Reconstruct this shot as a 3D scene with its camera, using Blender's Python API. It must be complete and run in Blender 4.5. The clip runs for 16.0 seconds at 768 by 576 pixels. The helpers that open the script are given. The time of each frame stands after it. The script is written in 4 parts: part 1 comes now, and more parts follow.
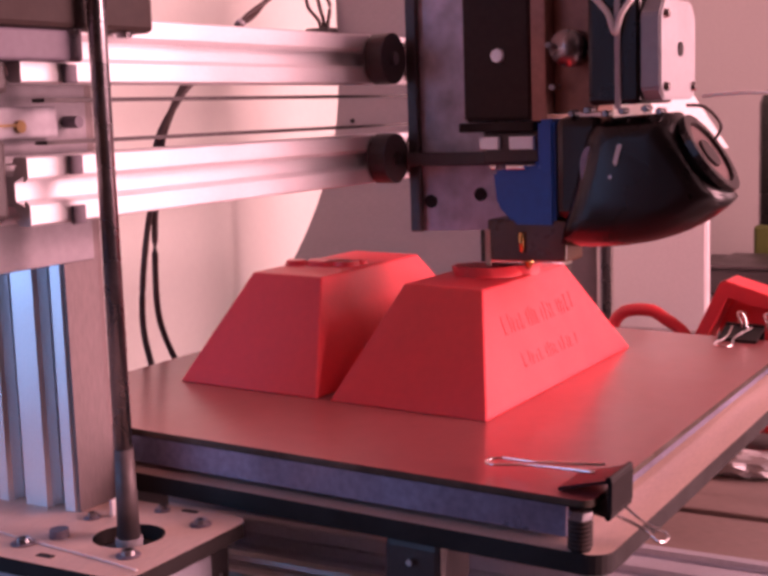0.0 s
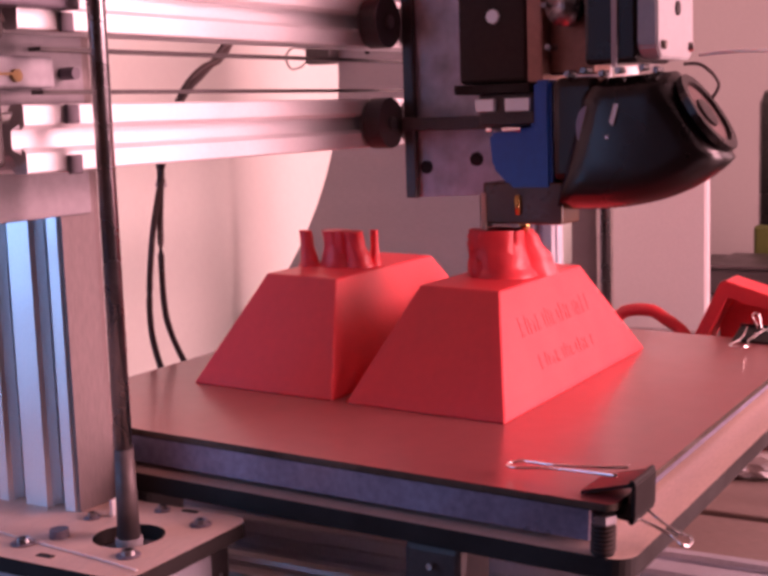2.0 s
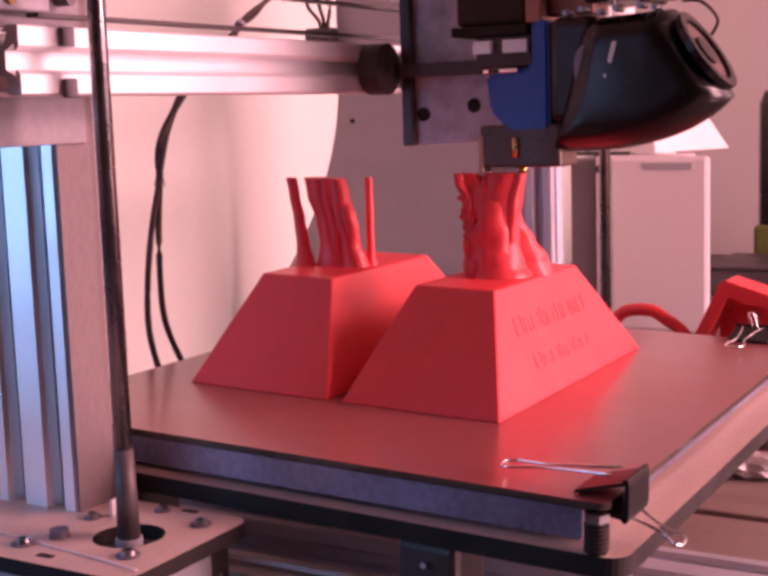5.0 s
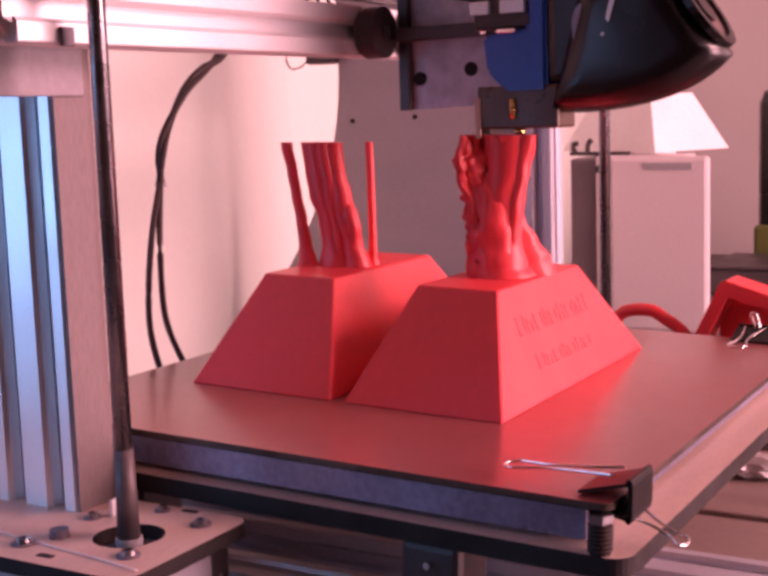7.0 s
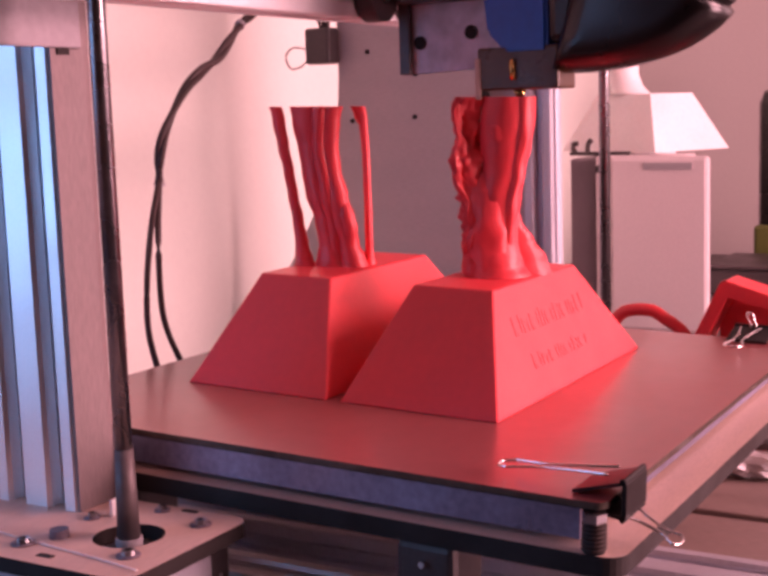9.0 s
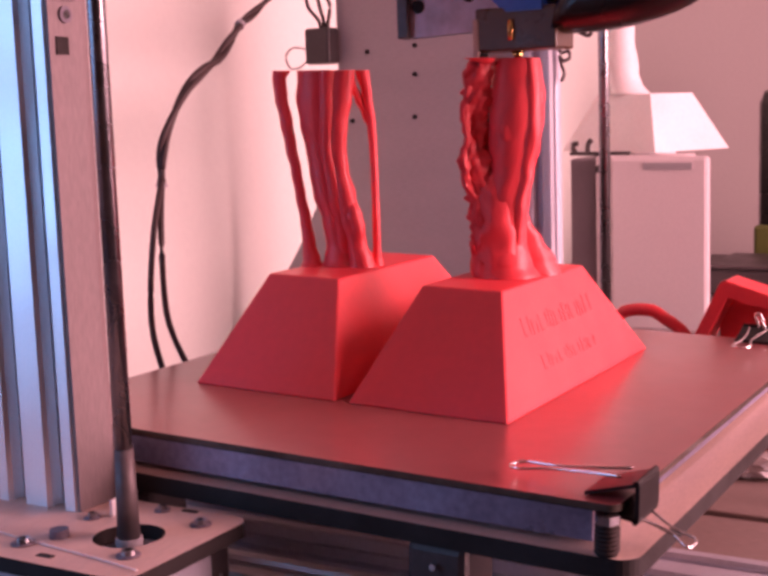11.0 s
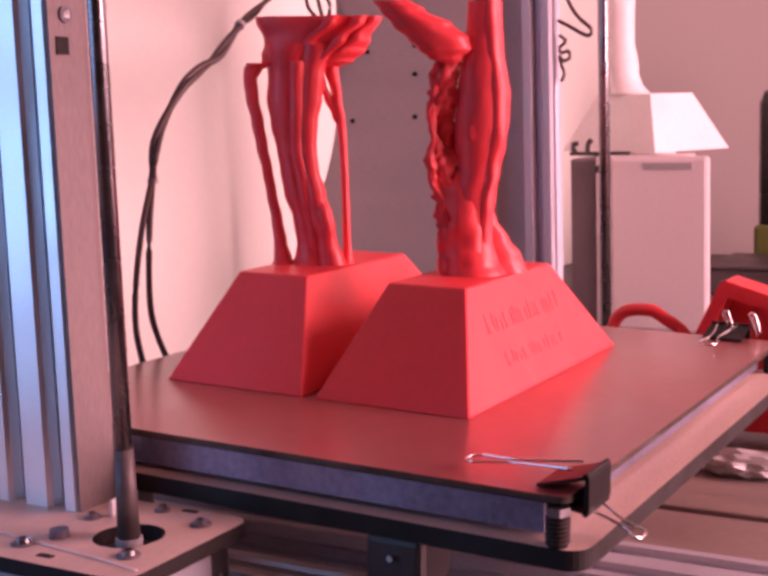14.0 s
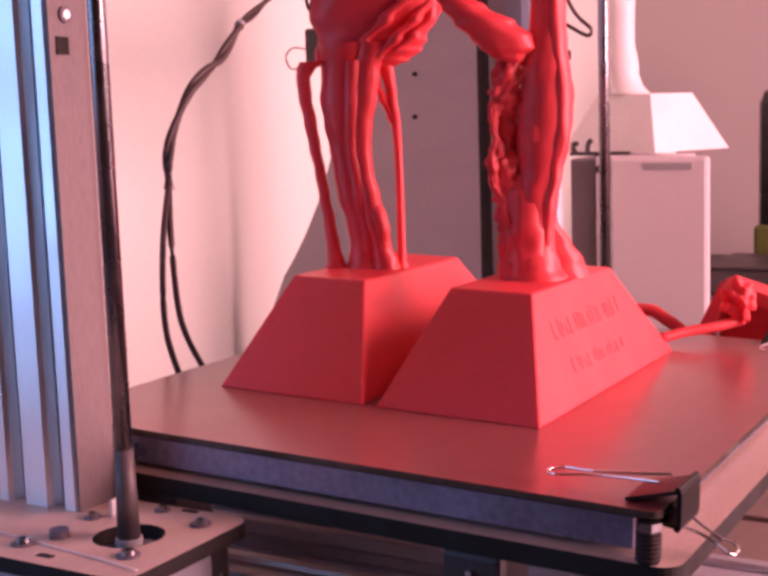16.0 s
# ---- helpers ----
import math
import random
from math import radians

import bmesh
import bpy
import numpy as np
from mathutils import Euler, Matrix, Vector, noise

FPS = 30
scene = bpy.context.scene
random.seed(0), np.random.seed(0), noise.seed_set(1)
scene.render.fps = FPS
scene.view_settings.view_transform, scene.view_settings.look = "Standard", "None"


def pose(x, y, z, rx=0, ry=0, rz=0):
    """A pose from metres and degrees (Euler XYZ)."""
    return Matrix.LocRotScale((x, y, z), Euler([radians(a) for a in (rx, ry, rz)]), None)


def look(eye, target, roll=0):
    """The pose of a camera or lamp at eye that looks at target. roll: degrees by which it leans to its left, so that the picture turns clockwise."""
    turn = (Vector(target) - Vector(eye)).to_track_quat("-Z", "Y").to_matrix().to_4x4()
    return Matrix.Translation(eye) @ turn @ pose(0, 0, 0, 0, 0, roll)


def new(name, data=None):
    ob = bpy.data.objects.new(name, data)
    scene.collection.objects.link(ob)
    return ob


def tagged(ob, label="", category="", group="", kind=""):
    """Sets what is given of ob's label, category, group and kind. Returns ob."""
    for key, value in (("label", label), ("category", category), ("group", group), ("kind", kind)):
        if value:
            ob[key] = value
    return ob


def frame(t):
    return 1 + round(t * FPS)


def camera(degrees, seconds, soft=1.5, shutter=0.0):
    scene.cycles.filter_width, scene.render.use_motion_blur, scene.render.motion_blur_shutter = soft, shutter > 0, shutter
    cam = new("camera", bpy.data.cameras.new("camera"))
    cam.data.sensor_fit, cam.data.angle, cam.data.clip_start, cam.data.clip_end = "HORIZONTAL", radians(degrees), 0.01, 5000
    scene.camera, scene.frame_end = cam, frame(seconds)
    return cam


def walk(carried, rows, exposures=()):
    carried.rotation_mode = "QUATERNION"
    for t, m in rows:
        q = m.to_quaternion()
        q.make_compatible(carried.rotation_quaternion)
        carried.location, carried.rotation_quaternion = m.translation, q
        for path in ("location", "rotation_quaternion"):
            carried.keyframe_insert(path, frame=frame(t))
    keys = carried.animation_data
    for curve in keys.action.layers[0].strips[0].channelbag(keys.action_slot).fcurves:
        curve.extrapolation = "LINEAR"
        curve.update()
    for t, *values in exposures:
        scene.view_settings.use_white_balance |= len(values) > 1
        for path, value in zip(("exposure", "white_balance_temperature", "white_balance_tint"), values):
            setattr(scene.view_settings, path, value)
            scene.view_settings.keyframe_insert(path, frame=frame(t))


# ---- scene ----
cam = camera(33.56, 16.0, soft=3.6)
EYE_POSE = pose(-0.36599, -0.13962, 0.12368, 82.0935, 1.878, -60.1745)
walk(cam, [(0, EYE_POSE), (16, EYE_POSE)], exposures=[(0, 0.10), (16, 0.15)])

# ---- light ----
world = bpy.data.worlds.new("room_dark")
world.use_nodes = True
world.node_tree.nodes["Background"].inputs[0].default_value = (0.5, 0.45, 0.5, 1)
world.node_tree.nodes["Background"].inputs[1].default_value = 0.02
scene.world = world


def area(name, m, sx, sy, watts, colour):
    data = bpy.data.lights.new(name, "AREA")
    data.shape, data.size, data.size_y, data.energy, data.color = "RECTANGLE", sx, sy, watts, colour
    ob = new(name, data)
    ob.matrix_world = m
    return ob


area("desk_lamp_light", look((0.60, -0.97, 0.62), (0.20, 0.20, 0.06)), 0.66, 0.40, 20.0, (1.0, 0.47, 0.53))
# Added unseen fill for the case front; no such lamp is known.
area("case_fill_light", look((0.40, -0.98, 0.10), (0.45, 0.20, 0.10)), 0.50, 0.40, 16.0, (1.0, 0.50, 0.56))
# Added to put glare on the beams, its source unseen.
area("beam_glare_light", look((1.24, -0.62, 0.20), (0.05, 0.17, 0.13)), 0.70, 0.50, 3.6, (1.0, 0.54, 0.60))
# Added fill from behind the camera, lifting blacks and faces towards it.
area("rear_fill_light", look((-1.0, -2.0, 1.3), (0.40, 0.15, 0.05)), 0.60, 0.60, 4.0, (1.0, 0.50, 0.56))
area("window_light", look((-0.49, 0.462, 0.20), (-0.45, -0.4, 0.10)), 0.58, 0.46, 2.0, (0.28, 0.50, 1.0))


# ---- materials ----
def mat(name, colour, rough=0.5, metal=0.0, vary=0.12, grain=400.0, blotch=12.0, bump=0.1, coat=0.0, stretch=(1, 1, 1), sss=0.0, random_tone=0.0):
    m = bpy.data.materials.new(name)
    m.use_nodes = True
    nt = m.node_tree
    b = nt.nodes["Principled BSDF"]
    tc = nt.nodes.new("ShaderNodeTexCoord")
    mp = nt.nodes.new("ShaderNodeMapping")
    mp.inputs["Scale"].default_value = stretch
    nt.links.new(tc.outputs["Object"], mp.inputs[0])
    n1, n2 = nt.nodes.new("ShaderNodeTexNoise"), nt.nodes.new("ShaderNodeTexNoise")
    n1.inputs["Scale"].default_value, n2.inputs["Scale"].default_value = grain, blotch
    n1.inputs["Detail"].default_value, n2.inputs["Detail"].default_value = 4, 5
    nt.links.new(mp.outputs[0], n1.inputs[0])
    nt.links.new(mp.outputs[0], n2.inputs[0])
    add = nt.nodes.new("ShaderNodeMath")
    add.operation = "ADD"
    nt.links.new(n1.outputs[0], add.inputs[0])
    nt.links.new(n2.outputs[0], add.inputs[1])
    ramp = nt.nodes.new("ShaderNodeMapRange")
    ramp.inputs[1].default_value, ramp.inputs[2].default_value = 0.6, 1.4
    ramp.inputs[3].default_value, ramp.inputs[4].default_value = 1 - vary, 1 + vary
    nt.links.new(add.outputs[0], ramp.inputs[0])
    mul = nt.nodes.new("ShaderNodeVectorMath")
    mul.operation = "SCALE"
    mul.inputs[0].default_value = colour
    nt.links.new(ramp.outputs[0], mul.inputs["Scale"])
    nt.links.new(mul.outputs[0], b.inputs["Base Color"])
    rr = nt.nodes.new("ShaderNodeMapRange")
    rr.inputs[1].default_value, rr.inputs[2].default_value = 0.3, 0.7
    rr.inputs[3].default_value, rr.inputs[4].default_value = max(0.02, rough * 0.8), min(1, rough * 1.2)
    nt.links.new(n2.outputs[0], rr.inputs[0])
    nt.links.new(rr.outputs[0], b.inputs["Roughness"])
    b.inputs["Metallic"].default_value = metal
    b.inputs["Coat Weight"].default_value = coat
    b.inputs["Coat Roughness"].default_value = 0.12
    if sss:
        b.inputs["Subsurface Weight"].default_value = sss
        b.inputs["Subsurface Radius"].default_value = (0.004, 0.0012, 0.001)
        b.inputs["Subsurface Scale"].default_value = 1.0
    if bump:
        bp = nt.nodes.new("ShaderNodeBump")
        bp.inputs["Strength"].default_value, bp.inputs["Distance"].default_value = bump, 0.0004
        nt.links.new(n1.outputs[0], bp.inputs["Height"])
        nt.links.new(bp.outputs[0], b.inputs["Normal"])
    return m


def printed(name, colour, rough=0.42):
    """Extruded plastic with fine horizontal layer lines."""
    m = mat(name, colour, rough, vary=0.06, grain=300, blotch=30, bump=0.0, sss=0.15)
    nt = m.node_tree
    b = nt.nodes["Principled BSDF"]
    tc = nt.nodes.new("ShaderNodeTexCoord")
    wv = nt.nodes.new("ShaderNodeTexWave")
    wv.bands_direction = "Z"
    wv.inputs["Scale"].default_value = 900
    wv.inputs["Distortion"].default_value = 0.6
    nt.links.new(tc.outputs["Object"], wv.inputs[0])
    bp = nt.nodes.new("ShaderNodeBump")
    bp.inputs["Strength"].default_value, bp.inputs["Distance"].default_value = 0.16, 0.00012
    nt.links.new(wv.outputs[1], bp.inputs["Height"])
    nt.links.new(bp.outputs[0], b.inputs["Normal"])
    return m


ALU = mat("brushed_aluminium", (0.88, 0.87, 0.88), 0.42, 1.0, 0.05, 900, 20, 0.12, stretch=(1, 1, 1))
BEAMALU = mat("clear_anodised_beam", (0.86, 0.85, 0.86), 0.45, 0.45, 0.05, 900, 20, 0.12)
COUPLER = mat("dark_coupler", (0.12, 0.10, 0.10), 0.55, 0.4, 0.25, 300, 60, 0.1)
STEEL = mat("steel_rod", (0.30, 0.29, 0.30), 0.28, 1.0, 0.15, 500, 60, 0.05)
CAP = mat("pale_motor_cap", (0.36, 0.35, 0.36), 0.45, 0.3, 0.08, 300, 30, 0.08)
SCREEN = mat("brown_fan_mesh", (0.11, 0.065, 0.060), 0.6, 0, 0.3, 900, 40, 0.3)
CHROME = mat("nickel_wire", (0.85, 0.83, 0.82), 0.15, 1.0, 0.05, 300, 50, 0.0)
PLY = mat("plywood_face", (0.58, 0.42, 0.35), 0.6, 0, 0.16, 260, 14, 0.2, stretch=(1, 6, 6))
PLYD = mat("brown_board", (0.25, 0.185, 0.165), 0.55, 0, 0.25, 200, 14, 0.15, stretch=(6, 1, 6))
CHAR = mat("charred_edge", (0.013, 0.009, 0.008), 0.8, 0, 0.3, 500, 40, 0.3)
GREYPLY = mat("grey_board", (0.45, 0.41, 0.415), 0.65, 0, 0.10, 200, 9, 0.15, stretch=(1, 1, 5))
WOODPALE = mat("pale_side_board", (0.20, 0.16, 0.158), 0.6, 0, 0.25, 200, 10, 0.15, stretch=(5, 5, 1))
RED = printed("red_plastic", (0.80, 0.054, 0.070))
WHITE = printed("white_plastic", (0.80, 0.76, 0.75), 0.5)
BLACK = mat("black_plastic", (0.006, 0.004, 0.004), 0.27, 0, 0.2, 300, 30, 0.02)
CLIPBLK = mat("black_clip_enamel", (0.010, 0.008, 0.008), 0.42, 0, 0.2, 300, 30, 0.05)
# Pale blue puts a bright bluish reflection into the colour.
TAB_GLINT = mat("pale_blue_glint", (0.78, 0.90, 1.0), 0.25, 0.2, 0.05, 300, 30, 0.03)
BLACKM = mat("matt_black_steel", (0.056, 0.046, 0.046), 0.45, 0, 0.2, 400, 30, 0.1)
BLUE = mat("blue_plastic", (0.016, 0.12, 0.56), 0.35, 0, 0.12, 300, 30, 0.08)
COPPER = mat("brown_bracket", (0.36, 0.19, 0.15), 0.4, 0.35, 0.2, 300, 40, 0.1)
GLASSEDGE = mat("glass_edge", (0.075, 0.06, 0.048), 0.12, 0, 0.35, 200, 30, 0.05)
MOTOR = mat("black_motor_case", (0.034, 0.022, 0.019), 0.55, 0, 0.25, 300, 30, 0.1)
for m in (MOTOR, CLIPBLK):
    m.node_tree.nodes["Principled BSDF"].inputs["Specular IOR Level"].default_value = 0.22
# Bluish tone for a reflection painted on the duct.
OVAL_GLINT = mat("bluish_reflection", (0.26, 0.28, 0.42), 0.4, 0, 0.1, 300, 30, 0.05)
OLDBRASS = mat("tarnished_brass", (0.26, 0.17, 0.07), 0.45, 0.6, 0.2, 400, 60, 0.1)
BRASS = mat("brass", (0.70, 0.45, 0.16), 0.25, 1.0, 0.1, 400, 40, 0.05)
TAPE = mat("amber_tape", (0.085, 0.036, 0.014), 0.3, 0, 0.25, 300, 80, 0.1)
BEDTOP = mat("bed_surface", (0.27, 0.072, 0.074), 0.33, 0, 0.12, 120, 10, 0.03, coat=0.65)
BEDTOP.node_tree.nodes["Principled BSDF"].inputs["Coat Roughness"].default_value = 0.22
BEDSIDE = mat("heater_plate_side", (0.27, 0.28, 0.40), 0.32, 0.7, 0.35, 300, 25, 0.1)
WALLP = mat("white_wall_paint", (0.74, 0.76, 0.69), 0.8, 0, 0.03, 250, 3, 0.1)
# The back wall's weaker grazing light is put into this darker tone.
WALL_TONED = mat("toned_down_wall_paint", (0.45, 0.40, 0.385), 0.85, 0, 0.04, 250, 3, 0.1)
# Tone for unseen walls, kept dark to limit bounce light.
WALL_LOW_BOUNCE = mat("low_bounce_wall", (0.36, 0.28, 0.27), 0.85, 0, 0.04, 250, 3, 0.1)
TABLE = mat("dark_table_top", (0.055, 0.045, 0.045), 0.5, 0, 0.25, 150, 6, 0.1)
FLOORM = mat("floor_boards", (0.20, 0.13, 0.09), 0.55, 0, 0.2, 60, 4, 0.1)
CASE = mat("light_grey_case", (0.80, 0.72, 0.72), 0.5, 0, 0.05, 400, 8, 0.05)
CASED = mat("dark_grey_panel", (0.17, 0.135, 0.15), 0.5, 0, 0.08, 300, 10, 0.05)
CABLE = mat("dark_cable", (0.052, 0.030, 0.028), 0.52, 0, 0.2, 300, 60, 0.05)
GREEN = mat("green_plastic", (0.09, 0.105, 0.02), 0.45, 0, 0.1, 200, 20, 0.05)
GREYD = mat("dark_grey_bracket", (0.13, 0.11, 0.14), 0.5, 0, 0.15, 300, 30, 0.1)
ANOD = mat("dull_aluminium", (0.58, 0.58, 0.64), 0.55, 0.45, 0.08, 500, 20, 0.1)
GREYPL = mat("grey_bracket", (0.42, 0.40, 0.42), 0.5, 0, 0.10, 300, 30, 0.1)
ENDPL = mat("grey_end_plate", (0.27, 0.25, 0.27), 0.55, 0, 0.18, 300, 30, 0.1)
TENSION = mat("worn_grey_block", (0.36, 0.35, 0.38), 0.5, 0, 0.3, 200, 60, 0.15)
DIRTY = mat("stained_plate", (0.56, 0.55, 0.62), 0.45, 0.0, 0.38, 130, 60, 0.25)


# ---- building helpers ----
def box(bm, x0, x1, y0, y1, z0, z1, bevel=0.0, m=None):
    x0, x1, y0, y1, z0, z1 = min(x0, x1), max(x0, x1), min(y0, y1), max(y0, y1), min(z0, z1), max(z0, z1)
    r = bmesh.ops.create_cube(bm, size=1.0)
    vs = r["verts"]
    bmesh.ops.transform(bm, verts=vs, matrix=Matrix.Translation(((x0 + x1) / 2, (y0 + y1) / 2, (z0 + z1) / 2)) @ Matrix.Diagonal((x1 - x0, y1 - y0, z1 - z0, 1)))
    if bevel:
        es = list({e for v in vs for e in v.link_edges})
        vs = bmesh.ops.bevel(bm, geom=es, offset=bevel, segments=2, affect="EDGES", profile=0.5)["verts"]
    if m is not None:
        bmesh.ops.transform(bm, verts=list(vs), matrix=m)
    return bm


def rod(bm, a, b, r0, r1=None, n=14):
    a, b = Vector(a), Vector(b)
    r1 = r0 if r1 is None else r1
    m = Matrix.Translation((a + b) / 2) @ (b - a).to_track_quat("Z", "Y").to_matrix().to_4x4()
    bmesh.ops.create_cone(bm, cap_ends=True, segments=n, radius1=r0, radius2=r1, depth=(b - a).length, matrix=m)
    return bm


def tube(bm, pts, r, n=8, close=False):
    """A round wire along points, smoothed by Catmull-Rom."""
    P = [Vector(p) for p in pts]
    out = []
    for i in range(len(P) - 1):
        p0, p1, p2, p3 = P[max(0, i - 1)], P[i], P[i + 1], P[min(len(P) - 1, i + 2)]
        for j in range(6):
            t = j / 6
            out.append(0.5 * ((2 * p1) + (p2 - p0) * t + (2 * p0 - 5 * p1 + 4 * p2 - p3) * t * t + (3 * p1 - p0 - 3 * p2 + p3) * t ** 3))
    out.append(P[-1])
    rings = []
    for i, p in enumerate(out):
        d = (out[min(i + 1, len(out) - 1)] - out[max(i - 1, 0)]).normalized()
        q = d.to_track_quat("Z", "Y")
        rings.append([bm.verts.new(p + q @ Vector((r * math.cos(2 * math.pi * k / n), r * math.sin(2 * math.pi * k / n), 0))) for k in range(n)])
    for a, b in zip(rings, rings[1:]):
        for k in range(n):
            bm.faces.new((a[k], a[(k + 1) % n], b[(k + 1) % n], b[k]))
    bm.faces.new(rings[0][::-1])
    bm.faces.new(rings[-1])
    return bm


def prism(bm, poly, axis, a, b):
    """A polygon extruded along an axis from a to b; poly holds the two other coordinates in order."""
    def at(p, w):
        return {"x": (w, p[0], p[1]), "y": (p[0], w, p[1]), "z": (p[0], p[1], w)}[axis]
    va = [bm.verts.new(at(p, a)) for p in poly]
    vb = [bm.verts.new(at(p, b)) for p in poly]
    n = len(poly)
    bm.faces.new(va[::-1])
    bm.faces.new(vb)
    for i in range(n):
        bm.faces.new((va[i], va[(i + 1) % n], vb[(i + 1) % n], vb[i]))
    bmesh.ops.recalc_face_normals(bm, faces=bm.faces[:])
    return bm


def rounded(x0, x1, y0, y1, r, n=6):
    pts = []
    for cx, cy, a0 in ((x1 - r, y1 - r, 0), (x0 + r, y1 - r, 90), (x0 + r, y0 + r, 180), (x1 - r, y0 + r, 270)):
        for i in range(n + 1):
            a = radians(a0 + 90 * i / n)
            pts.append((cx + r * math.cos(a), cy + r * math.sin(a)))
    return pts


def twisted(bm, pts, r, apart, turns, strands=2):
    """Strands wound round one another along points."""
    P = [Vector(p) for p in pts]
    for s in range(strands):
        way = []
        for i in range(len(P) - 1):
            p0, p1, p2, p3 = P[max(0, i - 1)], P[i], P[i + 1], P[min(len(P) - 1, i + 2)]
            for j in range(4):
                w = j / 4
                way.append(0.5 * ((2 * p1) + (p2 - p0) * w + (2 * p0 - 5 * p1 + 4 * p2 - p3) * w * w + (3 * p1 - p0 - 3 * p2 + p3) * w ** 3))
        way.append(P[-1])
        out = []
        for i, p in enumerate(way):
            d = (way[min(i + 1, len(way) - 1)] - way[max(i - 1, 0)]).normalized()
            a = 2 * math.pi * (turns * i / len(way) + s / strands)
            q = d.to_track_quat("Z", "Y")
            out.append(p + q @ Vector((apart * math.cos(a), apart * math.sin(a), 0)))
        tube(bm, out, r, 7)
    return bm


def part(name, bm, material, parent=None, label="", smooth=False, materials=()):
    me = bpy.data.meshes.new(name)
    bm.normal_update()
    bm.to_mesh(me)
    bm.free()
    me.materials.append(material)
    for m in materials:
        me.materials.append(m)
    if smooth:
        for p in me.polygons:
            p.use_smooth = True
    ob = new(name, me)
    if parent is not None:
        ob.parent = parent
    if label:
        ob["label"] = label
    return ob


def thing(name, label, category, at=(0, 0, 0), group="", kind=""):
    ob = new(name)
    ob.location = at
    return tagged(ob, label, category, group, kind)


def pierced(bm, poly, hole, a, b):
    """A flat board from z = a to b with one opening right through it."""
    loops = []
    for pts in (poly, hole):
        vs = [bm.verts.new((p[0], p[1], a)) for p in pts]
        loops += [bm.edges.new((vs[i], vs[(i + 1) % len(vs)])) for i in range(len(vs))]
    fs = [g for g in bmesh.ops.triangle_fill(bm, use_beauty=True, edges=loops)["geom"] if isinstance(g, bmesh.types.BMFace)]
    up = bmesh.ops.extrude_face_region(bm, geom=fs)["geom"]
    bmesh.ops.translate(bm, verts=[g for g in up if isinstance(g, bmesh.types.BMVert)], vec=(0, 0, b - a))
    bmesh.ops.recalc_face_normals(bm, faces=bm.faces[:])
    return bm


def plate(name, poly, axis, a, b, face, parent=None, label="", edge=None, hole=None):
    """A cut board: faces in one material, the edge in another."""
    bm = pierced(bmesh.new(), poly, hole, a, b) if hole else prism(bmesh.new(), poly, axis, a, b)
    i = {"x": 0, "y": 1, "z": 2}[axis]
    bm.normal_update()
    for f in bm.faces:
        f.material_index = 0 if abs(f.normal[i]) > 0.9 else 1
    return part(name, bm, face, parent, label, materials=(edge or CHAR,))


def slot_profile(w, h, s=0.02):
    """Outline of a T-slot aluminium extrusion, slots every 20 mm on each side."""
    def side(length):
        out = []
        k = max(1, round(length / s))
        for i in range(k):
            c = -length / 2 + length / k * (i + 0.5)
            out += [(c - 0.0046, 0.0), (c - 0.0031, -0.0015), (c - 0.0031, -0.0022), (c - 0.0052, -0.0022), (c - 0.0030, -0.0062),
                    (c + 0.0030, -0.0062), (c + 0.0052, -0.0022), (c + 0.0031, -0.0022), (c + 0.0031, -0.0015), (c + 0.0046, 0.0)]
        return out
    pts = []
    pts += [(t, -h / 2 - d) for t, d in side(w)]
    pts += [(w / 2 + d, t) for t, d in side(h)]
    pts += [(-t, h / 2 + d) for t, d in side(w)]
    pts += [(-w / 2 - d, -t) for t, d in side(h)]
    corners = []
    e = 0.0006
    q = len(side(w))
    r = len(side(h))
    corners += [(-w / 2 + e, -h / 2)] + pts[:q] + [(w / 2 - e, -h / 2), (w / 2, -h / 2 + e)] + pts[q:q + r] + [(w / 2, h / 2 - e), (w / 2 - e, h / 2)]
    corners += pts[q + r:2 * q + r] + [(-w / 2 + e, h / 2), (-w / 2, h / 2 - e)] + pts[2 * q + r:] + [(-w / 2, -h / 2 + e)]
    return corners


def extrusion(name, axis, cx, cy, a, b, w, h, parent, label=""):
    bm = bmesh.new()
    prism(bm, [(p + cx, q + cy) for p, q in slot_profile(w, h)], axis, a, b)
    return part(name, bm, ALU, parent, label)


def screw(bm, at, way, r=0.0028):
    a, w = Vector(at), Vector(way).normalized()
    rod(bm, a, a + w * 0.0018, r, r * 0.8, 12)
    rod(bm, a + w * 0.0012, a + w * 0.0019, r * 0.45, r * 0.45, 6)


